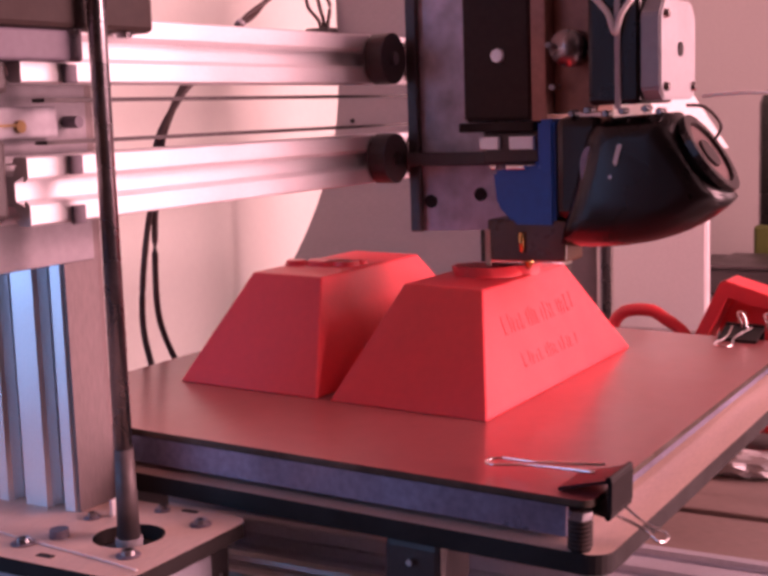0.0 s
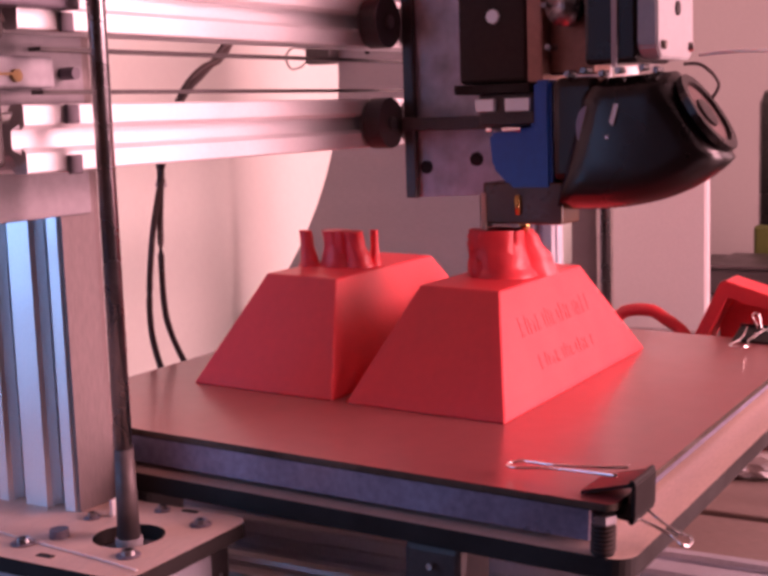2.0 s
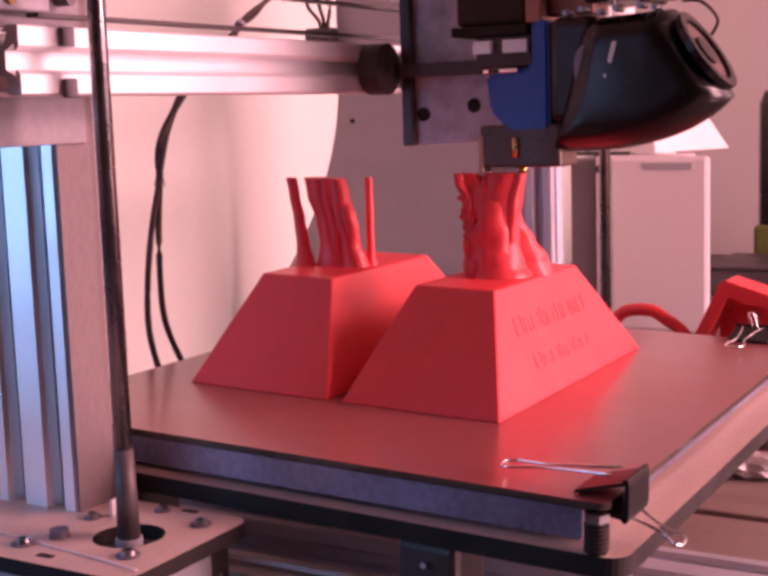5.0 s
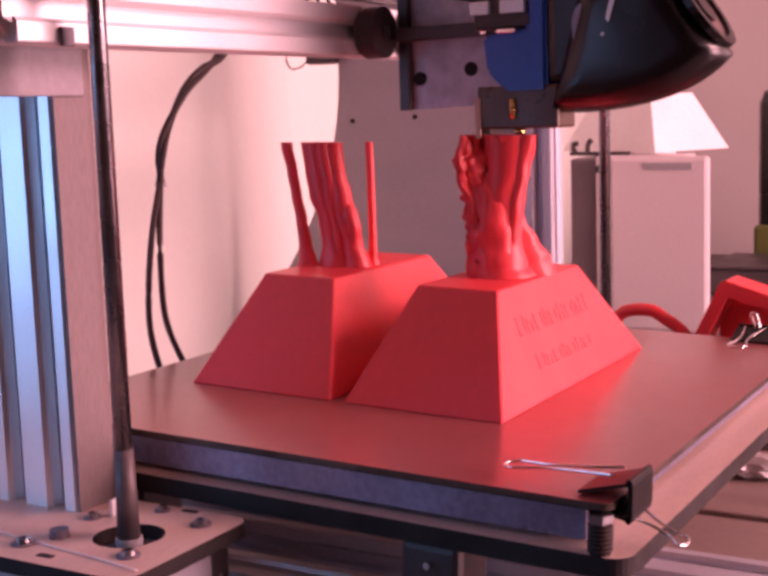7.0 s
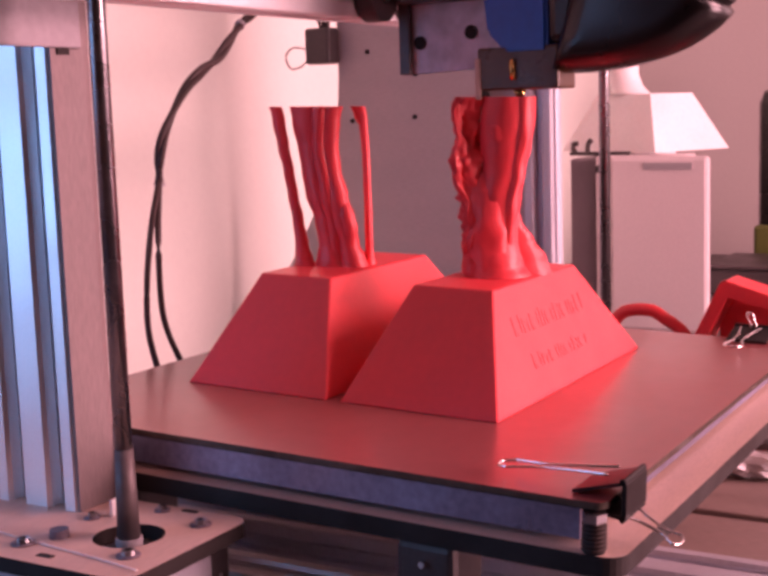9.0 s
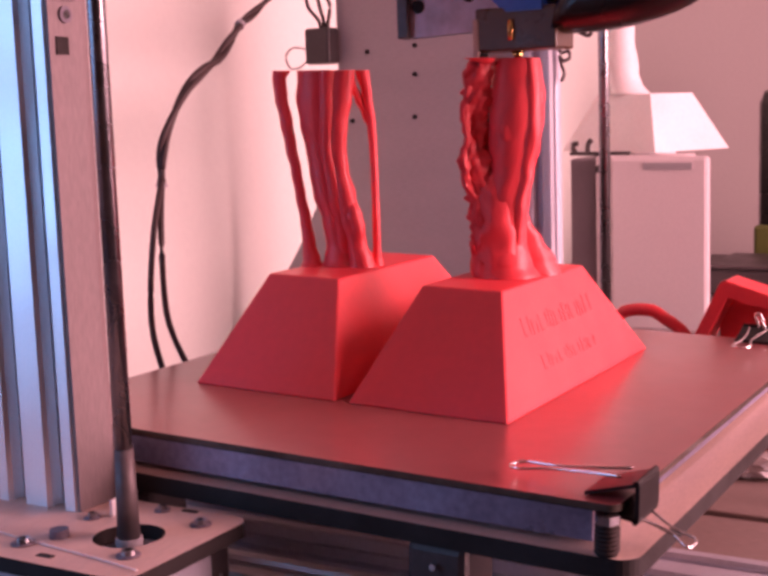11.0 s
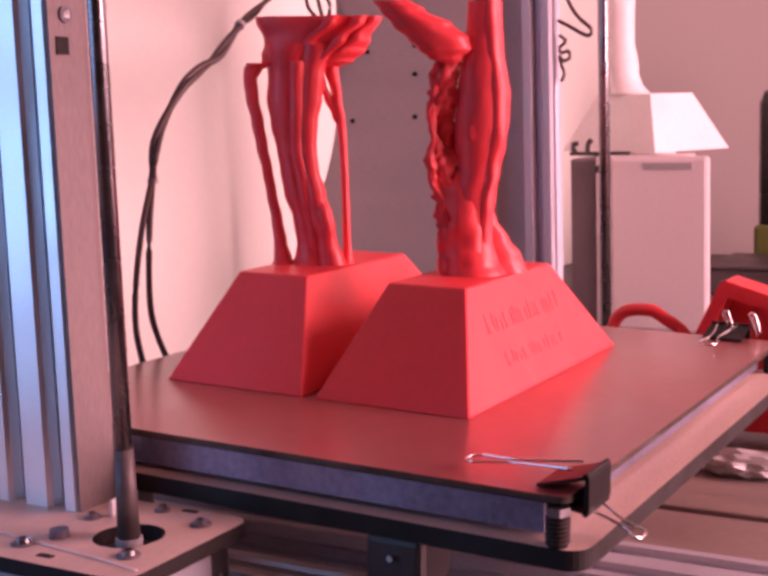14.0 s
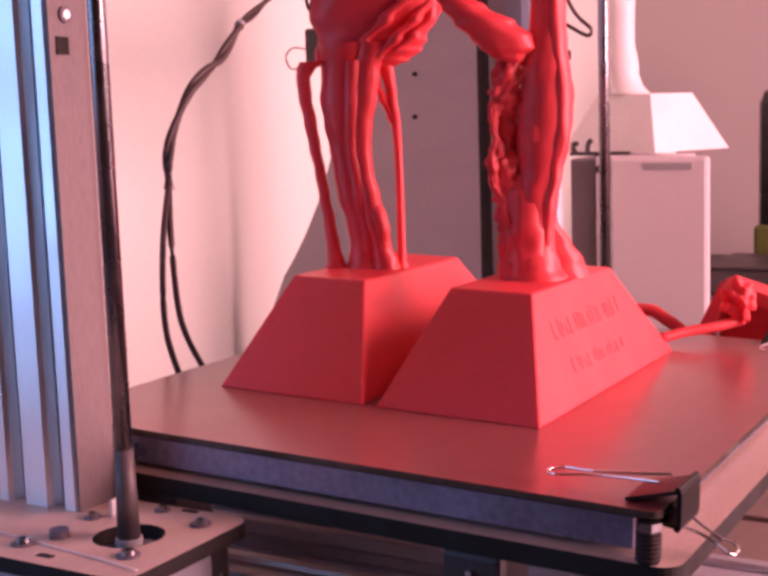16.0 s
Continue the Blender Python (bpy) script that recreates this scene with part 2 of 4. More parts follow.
# ---- the room ----
def room():
    # Unseen wall piece, toned dark to keep bounce off the pedestals.
    bm = bmesh.new()
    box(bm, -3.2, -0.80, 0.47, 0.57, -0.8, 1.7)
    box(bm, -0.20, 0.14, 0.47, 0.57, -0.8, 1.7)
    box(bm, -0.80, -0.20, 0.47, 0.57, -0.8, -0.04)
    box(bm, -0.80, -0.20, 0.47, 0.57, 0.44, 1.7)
    tagged(part("wall_window", bm, WALL_LOW_BOUNCE), "unseen wall with a window, toned dark to limit bounce", "wall", kind="structure")
    bm = box(bmesh.new(), 0.14, 1.30, 0.47, 0.57, -0.8, 1.7)
    tagged(part("wall_north", bm, WALLP), "white painted wall behind the printer", "wall", kind="structure")
    bm = box(bmesh.new(), 1.30, 1.40, -3.0, 0.57, -0.8, 1.7)
    tagged(part("wall_east", bm, WALL_TONED), "back wall, weak grazing light toned into its grey-beige", "wall", kind="structure")
    # South and west walls and ceiling are unseen, toned down against bounce.
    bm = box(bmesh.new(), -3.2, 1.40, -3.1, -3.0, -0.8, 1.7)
    tagged(part("wall_south", bm, WALL_LOW_BOUNCE), "unseen room wall, toned dark to limit bounce", "wall", kind="structure")
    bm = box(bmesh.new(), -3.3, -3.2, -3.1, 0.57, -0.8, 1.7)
    tagged(part("wall_west", bm, WALL_LOW_BOUNCE), "unseen room wall, toned dark to limit bounce", "wall", kind="structure")
    tagged(part("floor", box(bmesh.new(), -3.3, 1.40, -3.1, 0.57, -0.9, -0.8), FLOORM), "brown boarded floor", "floor", kind="structure")
    tagged(part("ceiling", box(bmesh.new(), -3.3, 1.40, -3.1, 0.57, 1.7, 1.8), WALL_TONED), "grey-beige ceiling", "ceiling", kind="structure")
    t = thing("work_table", "dark table carrying the printer and tools", "table")
    part("tabletop", box(bmesh.new(), -0.18, 1.28, -0.75, 0.46, -0.10, -0.075, 0.003), TABLE, t)
    for x in (-0.14, 1.22):
        for y in (-0.70, 0.42):
            part("leg", box(bmesh.new(), x - 0.025, x + 0.025, y - 0.025, y + 0.025, -0.8, -0.10, 0.003), TABLE, t)


room()

# ---- fixed frame of the printer ----
Z_TABLE = -0.075


def near_tower():
    t = thing("near_z_tower", "aluminium column on a laser-cut plywood foot plate", "printer frame")
    ring = [(-0.0435 + 0.0125 * math.cos(2 * math.pi * i / 36), 0.1525 + 0.0125 * math.sin(2 * math.pi * i / 36)) for i in range(36)]
    plate("foot_plate", rounded(-0.078, -0.0105, 0.124, 0.30, 0.007), "z", -0.0245, -0.019, PLY, t, "plywood plate with burnt black edge and round hole", hole=ring)
    for x, y, r in ((-0.0238, 0.1366, 0.0031), (-0.0594, 0.1389, 0.0033), (-0.0653, 0.1806, 0.0034), (-0.0240, 0.170, 0.0026), (-0.0165, 0.160, 0.0024), (-0.034, 0.178, 0.0024)):
        bm = rod(bmesh.new(), (x, y, -0.019), (x, y, -0.0184), r * 1.25, n=20)
        washer = part("washer", bm, GREYD, t, "dark grey washer", True)
        bm = rod(bmesh.new(), (x, y, -0.0184), (x, y, -0.0168), r * 0.78, r * 0.70, n=18)
        part("screw_head", bm, STEEL, washer, "round steel screw head")
        part("socket", rod(bmesh.new(), (x, y, -0.0169), (x, y, -0.0166), r * 0.36, n=6), CHAR, washer)
    bm = rod(bmesh.new(), (-0.0546, 0.1742, -0.019), (-0.0546, 0.1742, -0.0160), 0.0036, 0.0033, n=18)
    part("spacer", bm, GREYD, t, "dull grey round spacer")
    # Added white piece paints a bright reflection near the rod.
    part("white_glint_piece", box(bmesh.new(), -0.0305, -0.0255, 0.1715, 0.1728, -0.019, -0.0125, 0.0005), WHITE, t, "small white piece standing for a reflection beside the rod")
    bm = rod(bmesh.new(), (-0.0224, 0.1872, 0.1613), (-0.0224, 0.1858, 0.1613), 0.0030, n=20)
    bolt = part("board_bolt", bm, GREYD, t, "dull round bolt in the board")
    part("bolt_socket", rod(bmesh.new(), (-0.0224, 0.1859, 0.1613), (-0.0224, 0.1854, 0.1613), 0.0016, n=12), CHROME, bolt, "bright bolt centre")
    part("board_slot", box(bmesh.new(), -0.0275, -0.0215, 0.1862, 0.1870, 0.1472, 0.1535), CHAR, t, "square dark slot in the board")
    extrusion("column", "z", -0.021, 0.2085, -0.019, 0.42, 0.02, 0.04, t, "slotted aluminium column")
    for x, y in ((-0.0712, 0.1645), (-0.0130, 0.150)):
        part("slot", box(bmesh.new(), x - 0.0012, x + 0.0012, y - 0.0032, y + 0.0032, -0.0192, -0.0187), CHAR, t, "small dark slot")
    part("side_board", prism(bmesh.new(), [(-0.0305, 0.1868), (-0.0135, 0.1868), (-0.0095, 0.1882), (-0.0305, 0.1882)], "z", -0.019, 0.42), WOODPALE, t, "pale wooden board beside the column")
    bm = box(bmesh.new(), -0.066, -0.022, 0.134, 0.137, -0.05, -0.0245, 0.0005)
    box(bm, -0.066, -0.063, 0.1372, 0.29, -0.05, -0.0245, 0.0005)
    box(bm, -0.063, -0.016, 0.172, 0.29, -0.05, -0.0245, 0.0005)
    part("foot_block", bm, ANOD, t, "dull pale metal foot block")
    part("foot_bracket", box(bmesh.new(), -0.0219, -0.012, 0.134, 0.150, -0.06, -0.0246, 0.0006), BLACKM, t, "dark bracket under the foot plate")
    part("bracket_screw", rod(bmesh.new(), (-0.0185, 0.1340, -0.0390), (-0.0185, 0.1330, -0.0390), 0.0012, n=12), CHROME, t)
    bm = box(bmesh.new(), -0.074, -0.014, 0.20, 0.29, Z_TABLE, -0.05, 0.001)
    part("foot", bm, BLACKM, t)
    bm = rod(bmesh.new(), (-0.0435, 0.1525, -0.03), (-0.0435, 0.1525, 0.42), 0.0031, n=20)
    part("lead_rod", bm, STEEL, t, "dark steel vertical rod", True)
    bm = rod(bmesh.new(), (-0.0435, 0.1525, -0.020), (-0.0435, 0.1525, 0.012), 0.0040, 0.0033, n=24)
    part("coupler", bm, COUPLER, t, "dull steel shaft coupler", True)
    part("coupler_base", rod(bmesh.new(), (-0.0435, 0.1525, -0.0255), (-0.0435, 0.1525, -0.0195), 0.0047, n=20), GREYPL, t, "pale coupler end")
    # Black sheet paints the shade seen through the round opening.
    part("hollow_shade_sheet", box(bmesh.new(), -0.0615, -0.0225, 0.1375, 0.1715, -0.0495, -0.0480), CHAR, t, "black sheet standing for shade in the hollow under the plate")


def loose_thread():
    t = thing("plastic_thread", "thin pale plastic thread lying on the foot plate", "filament")
    part("strand", tube(bmesh.new(), [(-0.0600, 0.200, -0.0186), (-0.0633, 0.1752, -0.0186), (-0.0666, 0.1456, -0.0186), (-0.0700, 0.1260, -0.0184)], 0.0003, 5), WHITE, t, "", True)


def far_tower():
    t = thing("far_z_tower", "grey plywood side panel with aluminium column", "printer frame")
    poly = [(0.2475, Z_TABLE), (0.2475, 0.45), (0.3600, 0.45), (0.3600, 0.150)]
    for i in range(1, 13):
        a = i / 12
        poly.append((0.3600 + 0.052 * a ** 1.7 + 0.004 * a, 0.150 - 0.15 * a ** 0.85))
    poly += [(0.430, -0.03), (0.435, Z_TABLE)]
    plate("side_panel", poly, "x", 0.44, 0.460, GREYPLY, t, "grey painted plywood panel with curved foot")
    for y, z in ((0.3345, 0.1665), (0.2955, 0.1690), (0.2960, 0.1490), (0.297, 0.119), (0.349, 0.1173)):
        part("hole", rod(bmesh.new(), (0.4388, y, z), (0.4405, y, z), 0.0017, n=14), CHAR, t, "small dark drilled hole")
    extrusion("column", "z", 0.452, 0.2045, Z_TABLE, 0.45, 0.02, 0.02, t, "slotted aluminium column").data.materials[0] = ANOD
    part("back_board", box(bmesh.new(), 0.470, 0.478, 0.2155, 0.256, Z_TABLE, 0.45), GREYPL, t, "pale board behind the panel")
    part("lead_rod", rod(bmesh.new(), (0.437, 0.1545, Z_TABLE), (0.437, 0.1545, 0.45), 0.0036, n=18), STEEL, t, "dark steel vertical rod", True)


def base_frame():
    t = thing("base_frame", "aluminium extrusion base carrying the bed rails", "printer frame")
    rail = extrusion("rail", "y", 0.074, -0.0555, -0.25, 0.42, 0.040, 0.020, t, "wide slotted aluminium rail")
    rail.data.materials[0] = ANOD
    extrusion("rail", "y", 0.235, -0.0555, -0.25, 0.42, 0.020, 0.020, t, "slotted aluminium rail")
    extrusion("rail", "y", 0.012, -0.0555, -0.25, 0.42, 0.020, 0.020, t, "slotted aluminium rail")
    for y in (-0.22, 0.38):
        extrusion("crossbar", "x", y, -0.0703, -0.02, 0.44, 0.02, 0.009, t)
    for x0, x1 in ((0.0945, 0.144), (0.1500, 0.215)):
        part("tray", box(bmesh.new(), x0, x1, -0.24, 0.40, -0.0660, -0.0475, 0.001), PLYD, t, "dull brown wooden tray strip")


def foil():
    t = thing("crumpled_foil", "crumpled shiny foil scrap on the base tray", "foil")
    bm = bmesh.new()
    bmesh.ops.create_icosphere(bm, subdivisions=3, radius=0.012)
    for v in bm.verts:
        n = noise.noise(v.co * 260)
        v.co = v.co * (1 + 0.5 * n)
        v.co.z = v.co.z * 0.5
    bm.transform(Matrix.Translation((0.208, 0.002, -0.043)) @ Matrix.Diagonal((0.8, 1.7, 1, 1)))
    part("foil", bm, BEAMALU, t)


foil()
near_tower()
loose_thread()
far_tower()
base_frame()


# ---- the heated bed ----
BED_TILT = math.degrees(math.atan(0.03))


def heated_bed():
    t = thing("print_bed", "brown heated print bed over a plywood carriage", "print bed")
    plate("glass_plate", rounded(0, 0.290, 0, 0.256, 0.004), "z", -0.0024, 0, BEDTOP, t, "smooth brown build surface with glassy edge", edge=GLASSEDGE)
    # Black fill puts shade into the gap below the glass.
    part("gap_shade_fill", box(bmesh.new(), 0.0030, 0.2870, 0.0040, 0.2538, -0.0038, -0.0025), CHAR, t, "thin dark fill for the shaded gap under the glass")
    part("heater_plate", box(bmesh.new(), 0.0035, 0.2865, 0.0095, 0.2534, -0.0142, -0.0038), BEDSIDE, t, "metal heater plate")
    plate("carriage_board", rounded(-0.0025, 0.2935, -0.0065, 0.2610, 0.008), "z", -0.0235, -0.0165, PLY, t, "plywood carriage with burnt edge")
    for x in (0.0005, 0.2895):
        for y in (0.0035, 0.2525):
            bm = rod(bmesh.new(), (x, y, -0.0165), (x, y, -0.0034), 0.0030)
            rod(bm, (x, y, -0.0060), (x, y, -0.0032), 0.0042, n=6)
            post = part("post", bm, STEEL, t)
            part("sleeve", rod(bmesh.new(), (x, y, -0.0164), (x, y, -0.0062), 0.0035, n=20), CHAR, post, "black sleeve")
            pts = [(x + 0.0036 * math.cos(a * 0.9), y + 0.0036 * math.sin(a * 0.9), -0.0158 + 0.0095 * a / 47) for a in range(48)]
            part("spring", tube(bmesh.new(), pts, 0.0006, 6), MOTOR, post)
    for x in (0.012, 0.235):
        for y in (0.064, 0.20):
            bm = box(bmesh.new(), x - 0.012, x + 0.012, y - 0.0115, y + 0.0115, -0.0435, -0.0235, 0.003)
            block = part("bearing_block", bm, BLACKM, t, "black bearing block")
            part("bolt", rod(bmesh.new(), (x - 0.0145, y, -0.031), (x - 0.0118, y, -0.031), 0.0012, n=12), CHROME, block)
    return t


def binder_clip(name, label, lower_loop=True):
    """A small black binder clip with wire handles; it grips the plate edge, jaws along x, opening along +y."""
    t = thing(name, label, "binder clip")
    prof = [(-0.0048, -0.0064), (-0.0055, -0.0050), (-0.0055, 0.0054), (-0.0046, 0.0064), (0.0125, 0.0016), (0.0127, 0.0004), (-0.0040, 0.0050), (-0.0040, -0.0050), (0.0127, -0.0030), (0.0125, -0.0041)]
    bm = bmesh.new()
    prism(bm, prof, "x", -0.0100, 0.0100)
    for z in (0.0066, -0.0066):
        rod(bm, (-0.0100, -0.0042, z * 0.93), (0.0100, -0.0042, z * 0.93), 0.0011, n=10)
    part("body", bm, CLIPBLK, t, "black folded steel clip body")
    for s, up in ((1, True), (-1, lower_loop)):
        z = 0.0066 if s > 0 else -0.0062
        way = 0.0400 if s > 0 else -0.0165
        dz = -0.0030 if s > 0 else -0.0075
        y0 = 0.0024 if s > 0 else -0.004
        pts = []
        for x, w in ((-0.0052, 0.0), (-0.0030, 0.32), (-0.0022, 0.62), (-0.0036, 0.80), (-0.0044, 0.91), (-0.0024, 0.99), (0.0, 1.0),
                     (0.0024, 0.99), (0.0044, 0.91), (0.0036, 0.80), (0.0022, 0.62), (0.0030, 0.32), (0.0052, 0.0)):
            pts.append((x, y0 + way * w, z + dz * w))
        part("wire_handle", tube(bmesh.new(), pts, 0.00055, 6), CHROME, t, "bright bent wire handle", True)
    return t


# ---- the printed figures ----
SIDE = Vector((0.4974, -0.8675, 0.0))
DEEP = Vector((0.8675, 0.4974, 0.0))
PED_H = 0.0465
RISE = 0.0083
STEP = RISE * 0.25


def at_height(limb, z):
    if z < limb[0][0] or z > limb[-1][0]:
        return None
    for a, b in zip(limb, limb[1:]):
        if a[0] <= z <= b[0]:
            s = (z - a[0]) / max(1e-9, b[0] - a[0])
            s = s * s * (3 - 2 * s)
            return [p + (q - p) * s for p, q in zip(a, b)]
    return None


def limb_slice(bm, limb, z0, z1, rough, flat, seed, dy):
    lo, hi = max(z0, limb[0][0]), min(z1, limb[-1][0])
    if hi - lo < 1e-4:
        return
    rings, n, k = [], 24, 3
    for i in range(k + 1):
        z = lo + (hi - lo) * i / k
        _, u, r, d = at_height(limb, z)
        ring = []
        for j in range(n):
            a = 2 * math.pi * j / n
            w = 1 + rough * noise.noise(Vector((3 * math.cos(a) + seed, 3 * math.sin(a), z * (90 if rough < 0.3 else 240))))
            p = SIDE * (u + r * w * math.cos(a)) + DEEP * (d + r * flat * w * math.sin(a))
            ring.append(bm.verts.new((p.x, p.y + dy + 0.03 * z, z)))
        rings.append(ring)
    for a, b in zip(rings, rings[1:]):
        for j in range(n):
            bm.faces.new((a[j], a[(j + 1) % n], b[(j + 1) % n], b[j])).smooth = True
    bm.faces.new([bm.verts.new(v.co) for v in rings[0][::-1]])
    bm.faces.new([bm.verts.new(v.co) for v in rings[-1]])


def mm(rows):
    return [tuple(v / 1000 for v in r) for r in rows]


def pedestal(parent, bars):
    a, b, c, d = 0.076, 0.0363, 0.043, 0.0185
    bm = bmesh.new()
    lo = [bm.verts.new(p) for p in ((-a, -b, 0), (a + 0.016, -b, 0), (a + 0.016, b, 0), (-a, b, 0))]
    hi = [bm.verts.new(p) for p in ((-c, -d, PED_H), (c + 0.004, -d, PED_H), (c + 0.004, d, PED_H), (-c, d, PED_H))]
    bm.faces.new(lo[::-1])
    bm.faces.new(hi)
    for i in range(4):
        bm.faces.new((lo[i], lo[(i + 1) % 4], hi[(i + 1) % 4], hi[i]))
    bmesh.ops.bevel(bm, geom=bm.edges[:], offset=0.0005, segments=1, affect="EDGES")
    ob = part("pedestal", bm, RED, parent, "tapered block pedestal")
    if bars:
        for row, z, x0, x1, hgt in ((0, 0.0305, -0.036, 0.040, 0.0085), (1, 0.0150, -0.028, 0.034, 0.0065)):
            x, i = x0, 0
            while x < x1:
                w = (0.0080, 0.0060, 0.0090, 0.0045)[i % 4]
                y = -b + (b - d) * z / PED_H
                m = Matrix.Translation((x + w / 2, y, z)) @ pose(0, 0, 0, -math.degrees(math.atan2(b - d, PED_H)))
                hh = hgt * (0.5, 0.30, 0.36, 0.5, 0.24)[i % 5]
                strokes = [(-w / 2, -w / 2 + 0.0017, -hgt / 2, hh), (w / 2 - 0.0015, w / 2, -hgt / 2, hh - 0.0012 * (i % 2))]
                strokes.append(((-w / 2 + 0.0019, w / 2 - 0.0017, -hgt / 2, -hgt / 2 + 0.0015), (-w / 2 + 0.0019, w / 2 - 0.0017, -0.0008, 0.0008))[i % 2])
                for p, q, lo_z, hi_z in strokes:
                    part("lettering_bar", box(bmesh.new(), p, q, -0.00035, 0.001, lo_z, hi_z, 0.0002, m), RED, ob)
                x += w + (0.0014, 0.0022, 0.0016)[i % 3]
                i += 1
    return ob


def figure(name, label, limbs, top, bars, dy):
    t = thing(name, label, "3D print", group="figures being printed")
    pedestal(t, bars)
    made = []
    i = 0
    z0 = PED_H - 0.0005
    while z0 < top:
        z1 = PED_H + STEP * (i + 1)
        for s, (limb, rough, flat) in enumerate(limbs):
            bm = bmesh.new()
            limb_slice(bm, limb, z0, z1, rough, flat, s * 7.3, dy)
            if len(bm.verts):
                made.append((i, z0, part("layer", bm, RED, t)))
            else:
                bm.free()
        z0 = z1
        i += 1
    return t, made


LEG_A = mm([(46, -0.5, 15.1, 0), (51.8, -1.5, 12.4, 0), (60.5, -1.6, 10.3, 0), (71.4, -1.1, 9.9, 0), (82.1, 0.6, 9.8, 0), (92.9, 2.6, 9.8, 0), (103.5, 3.8, 11.2, 0),
            (114.1, 4.6, 12.1, 0), (124.7, 5.6, 11.9, 0), (135.2, 5.6, 11.0, 0), (145.7, 6.0, 9.2, 0), (156.1, 6.8, 8.0, 0), (166.4, 7.2, 7.6, 0), (178.3, 7.2, 8.2, 0), (186, 7.2, 8.4, 0)])
TENDON_A = mm([(50, 2, 0.6, -5), (66, 4, 2.4, -6), (78, 5, 3.0, -6.5), (92, 8, 3.2, -6), (112, 11, 4.0, -7), (128, 11, 3.8, -7), (148, 9.5, 3.2, -5.5), (166, 9, 3.0, -4.5), (186, 9, 3.0, -4.5)])
ARM_A = mm([(139.5, -8, 2.5, -5), (142.2, -11, 7.5, -5), (146, -11, 12.4, -5), (150.1, -13.5, 13.6, -5), (156.6, -20, 13, -5), (163.1, -28.8, 9.4, -5), (167.4, -34, 7.8, -5), (179.5, -30, 12.5, -5), (186, -24, 14, -5)])
STR_A = mm([(48, -9, 5, 0), (62, -10, 5.0, -3), (76.4, -12, 4.5, -2), (97.8, -13.4, 5.2, -2), (104.1, -12.5, 4.6, 2), (114.7, -12.8, 4.8, 0), (125.2, -11.8, 5.5, -2), (137.7, -11.1, 5.3, -3), (150, -9, 5, -4)])
FOOT_A = mm([(46, 10.5, 13, 5), (53.5, 10.5, 11, 5), (62, 7.5, 8.2, 4), (71, 5.5, 5, 2), (80, 5, 1.5, 1)])
LUMP_A = mm([(46, -4, 12.6, -1), (60, -4, 11.6, -1), (75, -4, 11, -1), (84, -4.5, 9, -1), (92, -5, 4, -1)])
WISP_A = mm([(52, -12, 3.4, -4), (60, -14, 2.6, -4), (66, -12, 3.4, -4), (78, -13, 2.2, -4), (88, -18, 1.6, -4), (98, -19, 2.2, -4), (108, -17, 1.3, -4), (118, -18, 1.8, -4), (130, -16, 1.4, -4)])
HAIR_A = mm([(70, -15, 1.2, -3), (84, -12, 1.6, -3), (92, -17, 1.0, -3), (104, -15, 1.8, -3), (112, -18, 1.1, -3), (124, -15, 1.6, -3), (134, -17, 1.2, -3), (142, -12, 1.5, -3)])
KNEE_A = mm([(103, 2, 1.5, -8), (108, 1.5, 4.6, -8), (112, 1.5, 5, -8), (118, 3, 1.5, -8)])
LEGS_A = [(LEG_A, 0.07, 0.9), (TENDON_A, 0.12, 1.0), (ARM_A, 0.12, 0.5), (STR_A, 0.9, 0.5), (FOOT_A, 0.16, 0.6), (LUMP_A, 0.26, 0.75), (HAIR_A, 0.8, 1.0), (WISP_A, 1.0, 0.7), (KNEE_A, 0.25, 0.4)]
LEG_B1 = mm([(46, -9.2, 9.6, 0), (50, -9.2, 8.1, 0), (56.5, -9.4, 6.8, 0), (68.1, -11, 6.7, 0), (79.6, -14.1, 7.2, 0), (91.1, -16, 6.8, 0), (102.5, -16.9, 7.2, 0), (113.8, -17.7, 8.7, 0), (125.1, -17.7, 10.1, 0), (136.3, -16.3, 10.2, 0), (150, -14, 13.5, 0)])
LEG_B2 = mm([(46, 0.7, 7.0, -4), (50, 0.2, 5.9, -4), (56.9, -1.6, 5.0, -4), (68.4, -4.1, 5.5, -4), (79.9, -6.2, 5.2, -4), (91.3, -8.3, 4.4, -4), (102.6, -9.4, 4.7, -4), (113.9, -8.8, 5.2, -4), (125.1, -7.1, 6.0, -4), (136.2, -6.1, 6.5, -4), (150, -3, 8, -4)])
STRUT_L = mm([(46, -22.8, 6.0, 0), (49, -23.2, 4.4, 0), (56.6, -24.1, 3.2, 0), (68.2, -25.4, 2.6, 0), (79.7, -27.3, 2.5, 0), (91.2, -28.9, 2.6, 0), (102.6, -30.9, 2.7, 0), (113.9, -32.5, 2.9, 0), (125.2, -34.4, 3.1, 0), (134, -35.0, 3.2, 0), (138.2, -33.6, 4.2, 0), (141.5, -29, 7.4, 0)])
STRUT_R = mm([(46, 7.4, 3.9, 0), (50, 7.7, 2.4, 0), (56.3, 7.9, 1.9, 0), (79.5, 8.0, 1.8, 0), (102.3, 7.7, 1.9, 0), (113.7, 7.1, 2.1, 0), (125, 5.6, 2.4, 0), (140, 3.4, 3.4, 0)])
STRUT_M = mm([(111, 6.8, 1.4, 0), (117, 4.6, 1.8, 0), (125, 1.4, 2.0, 0), (132, -1.6, 2.4, 0), (138, -4, 3.5, 0)])
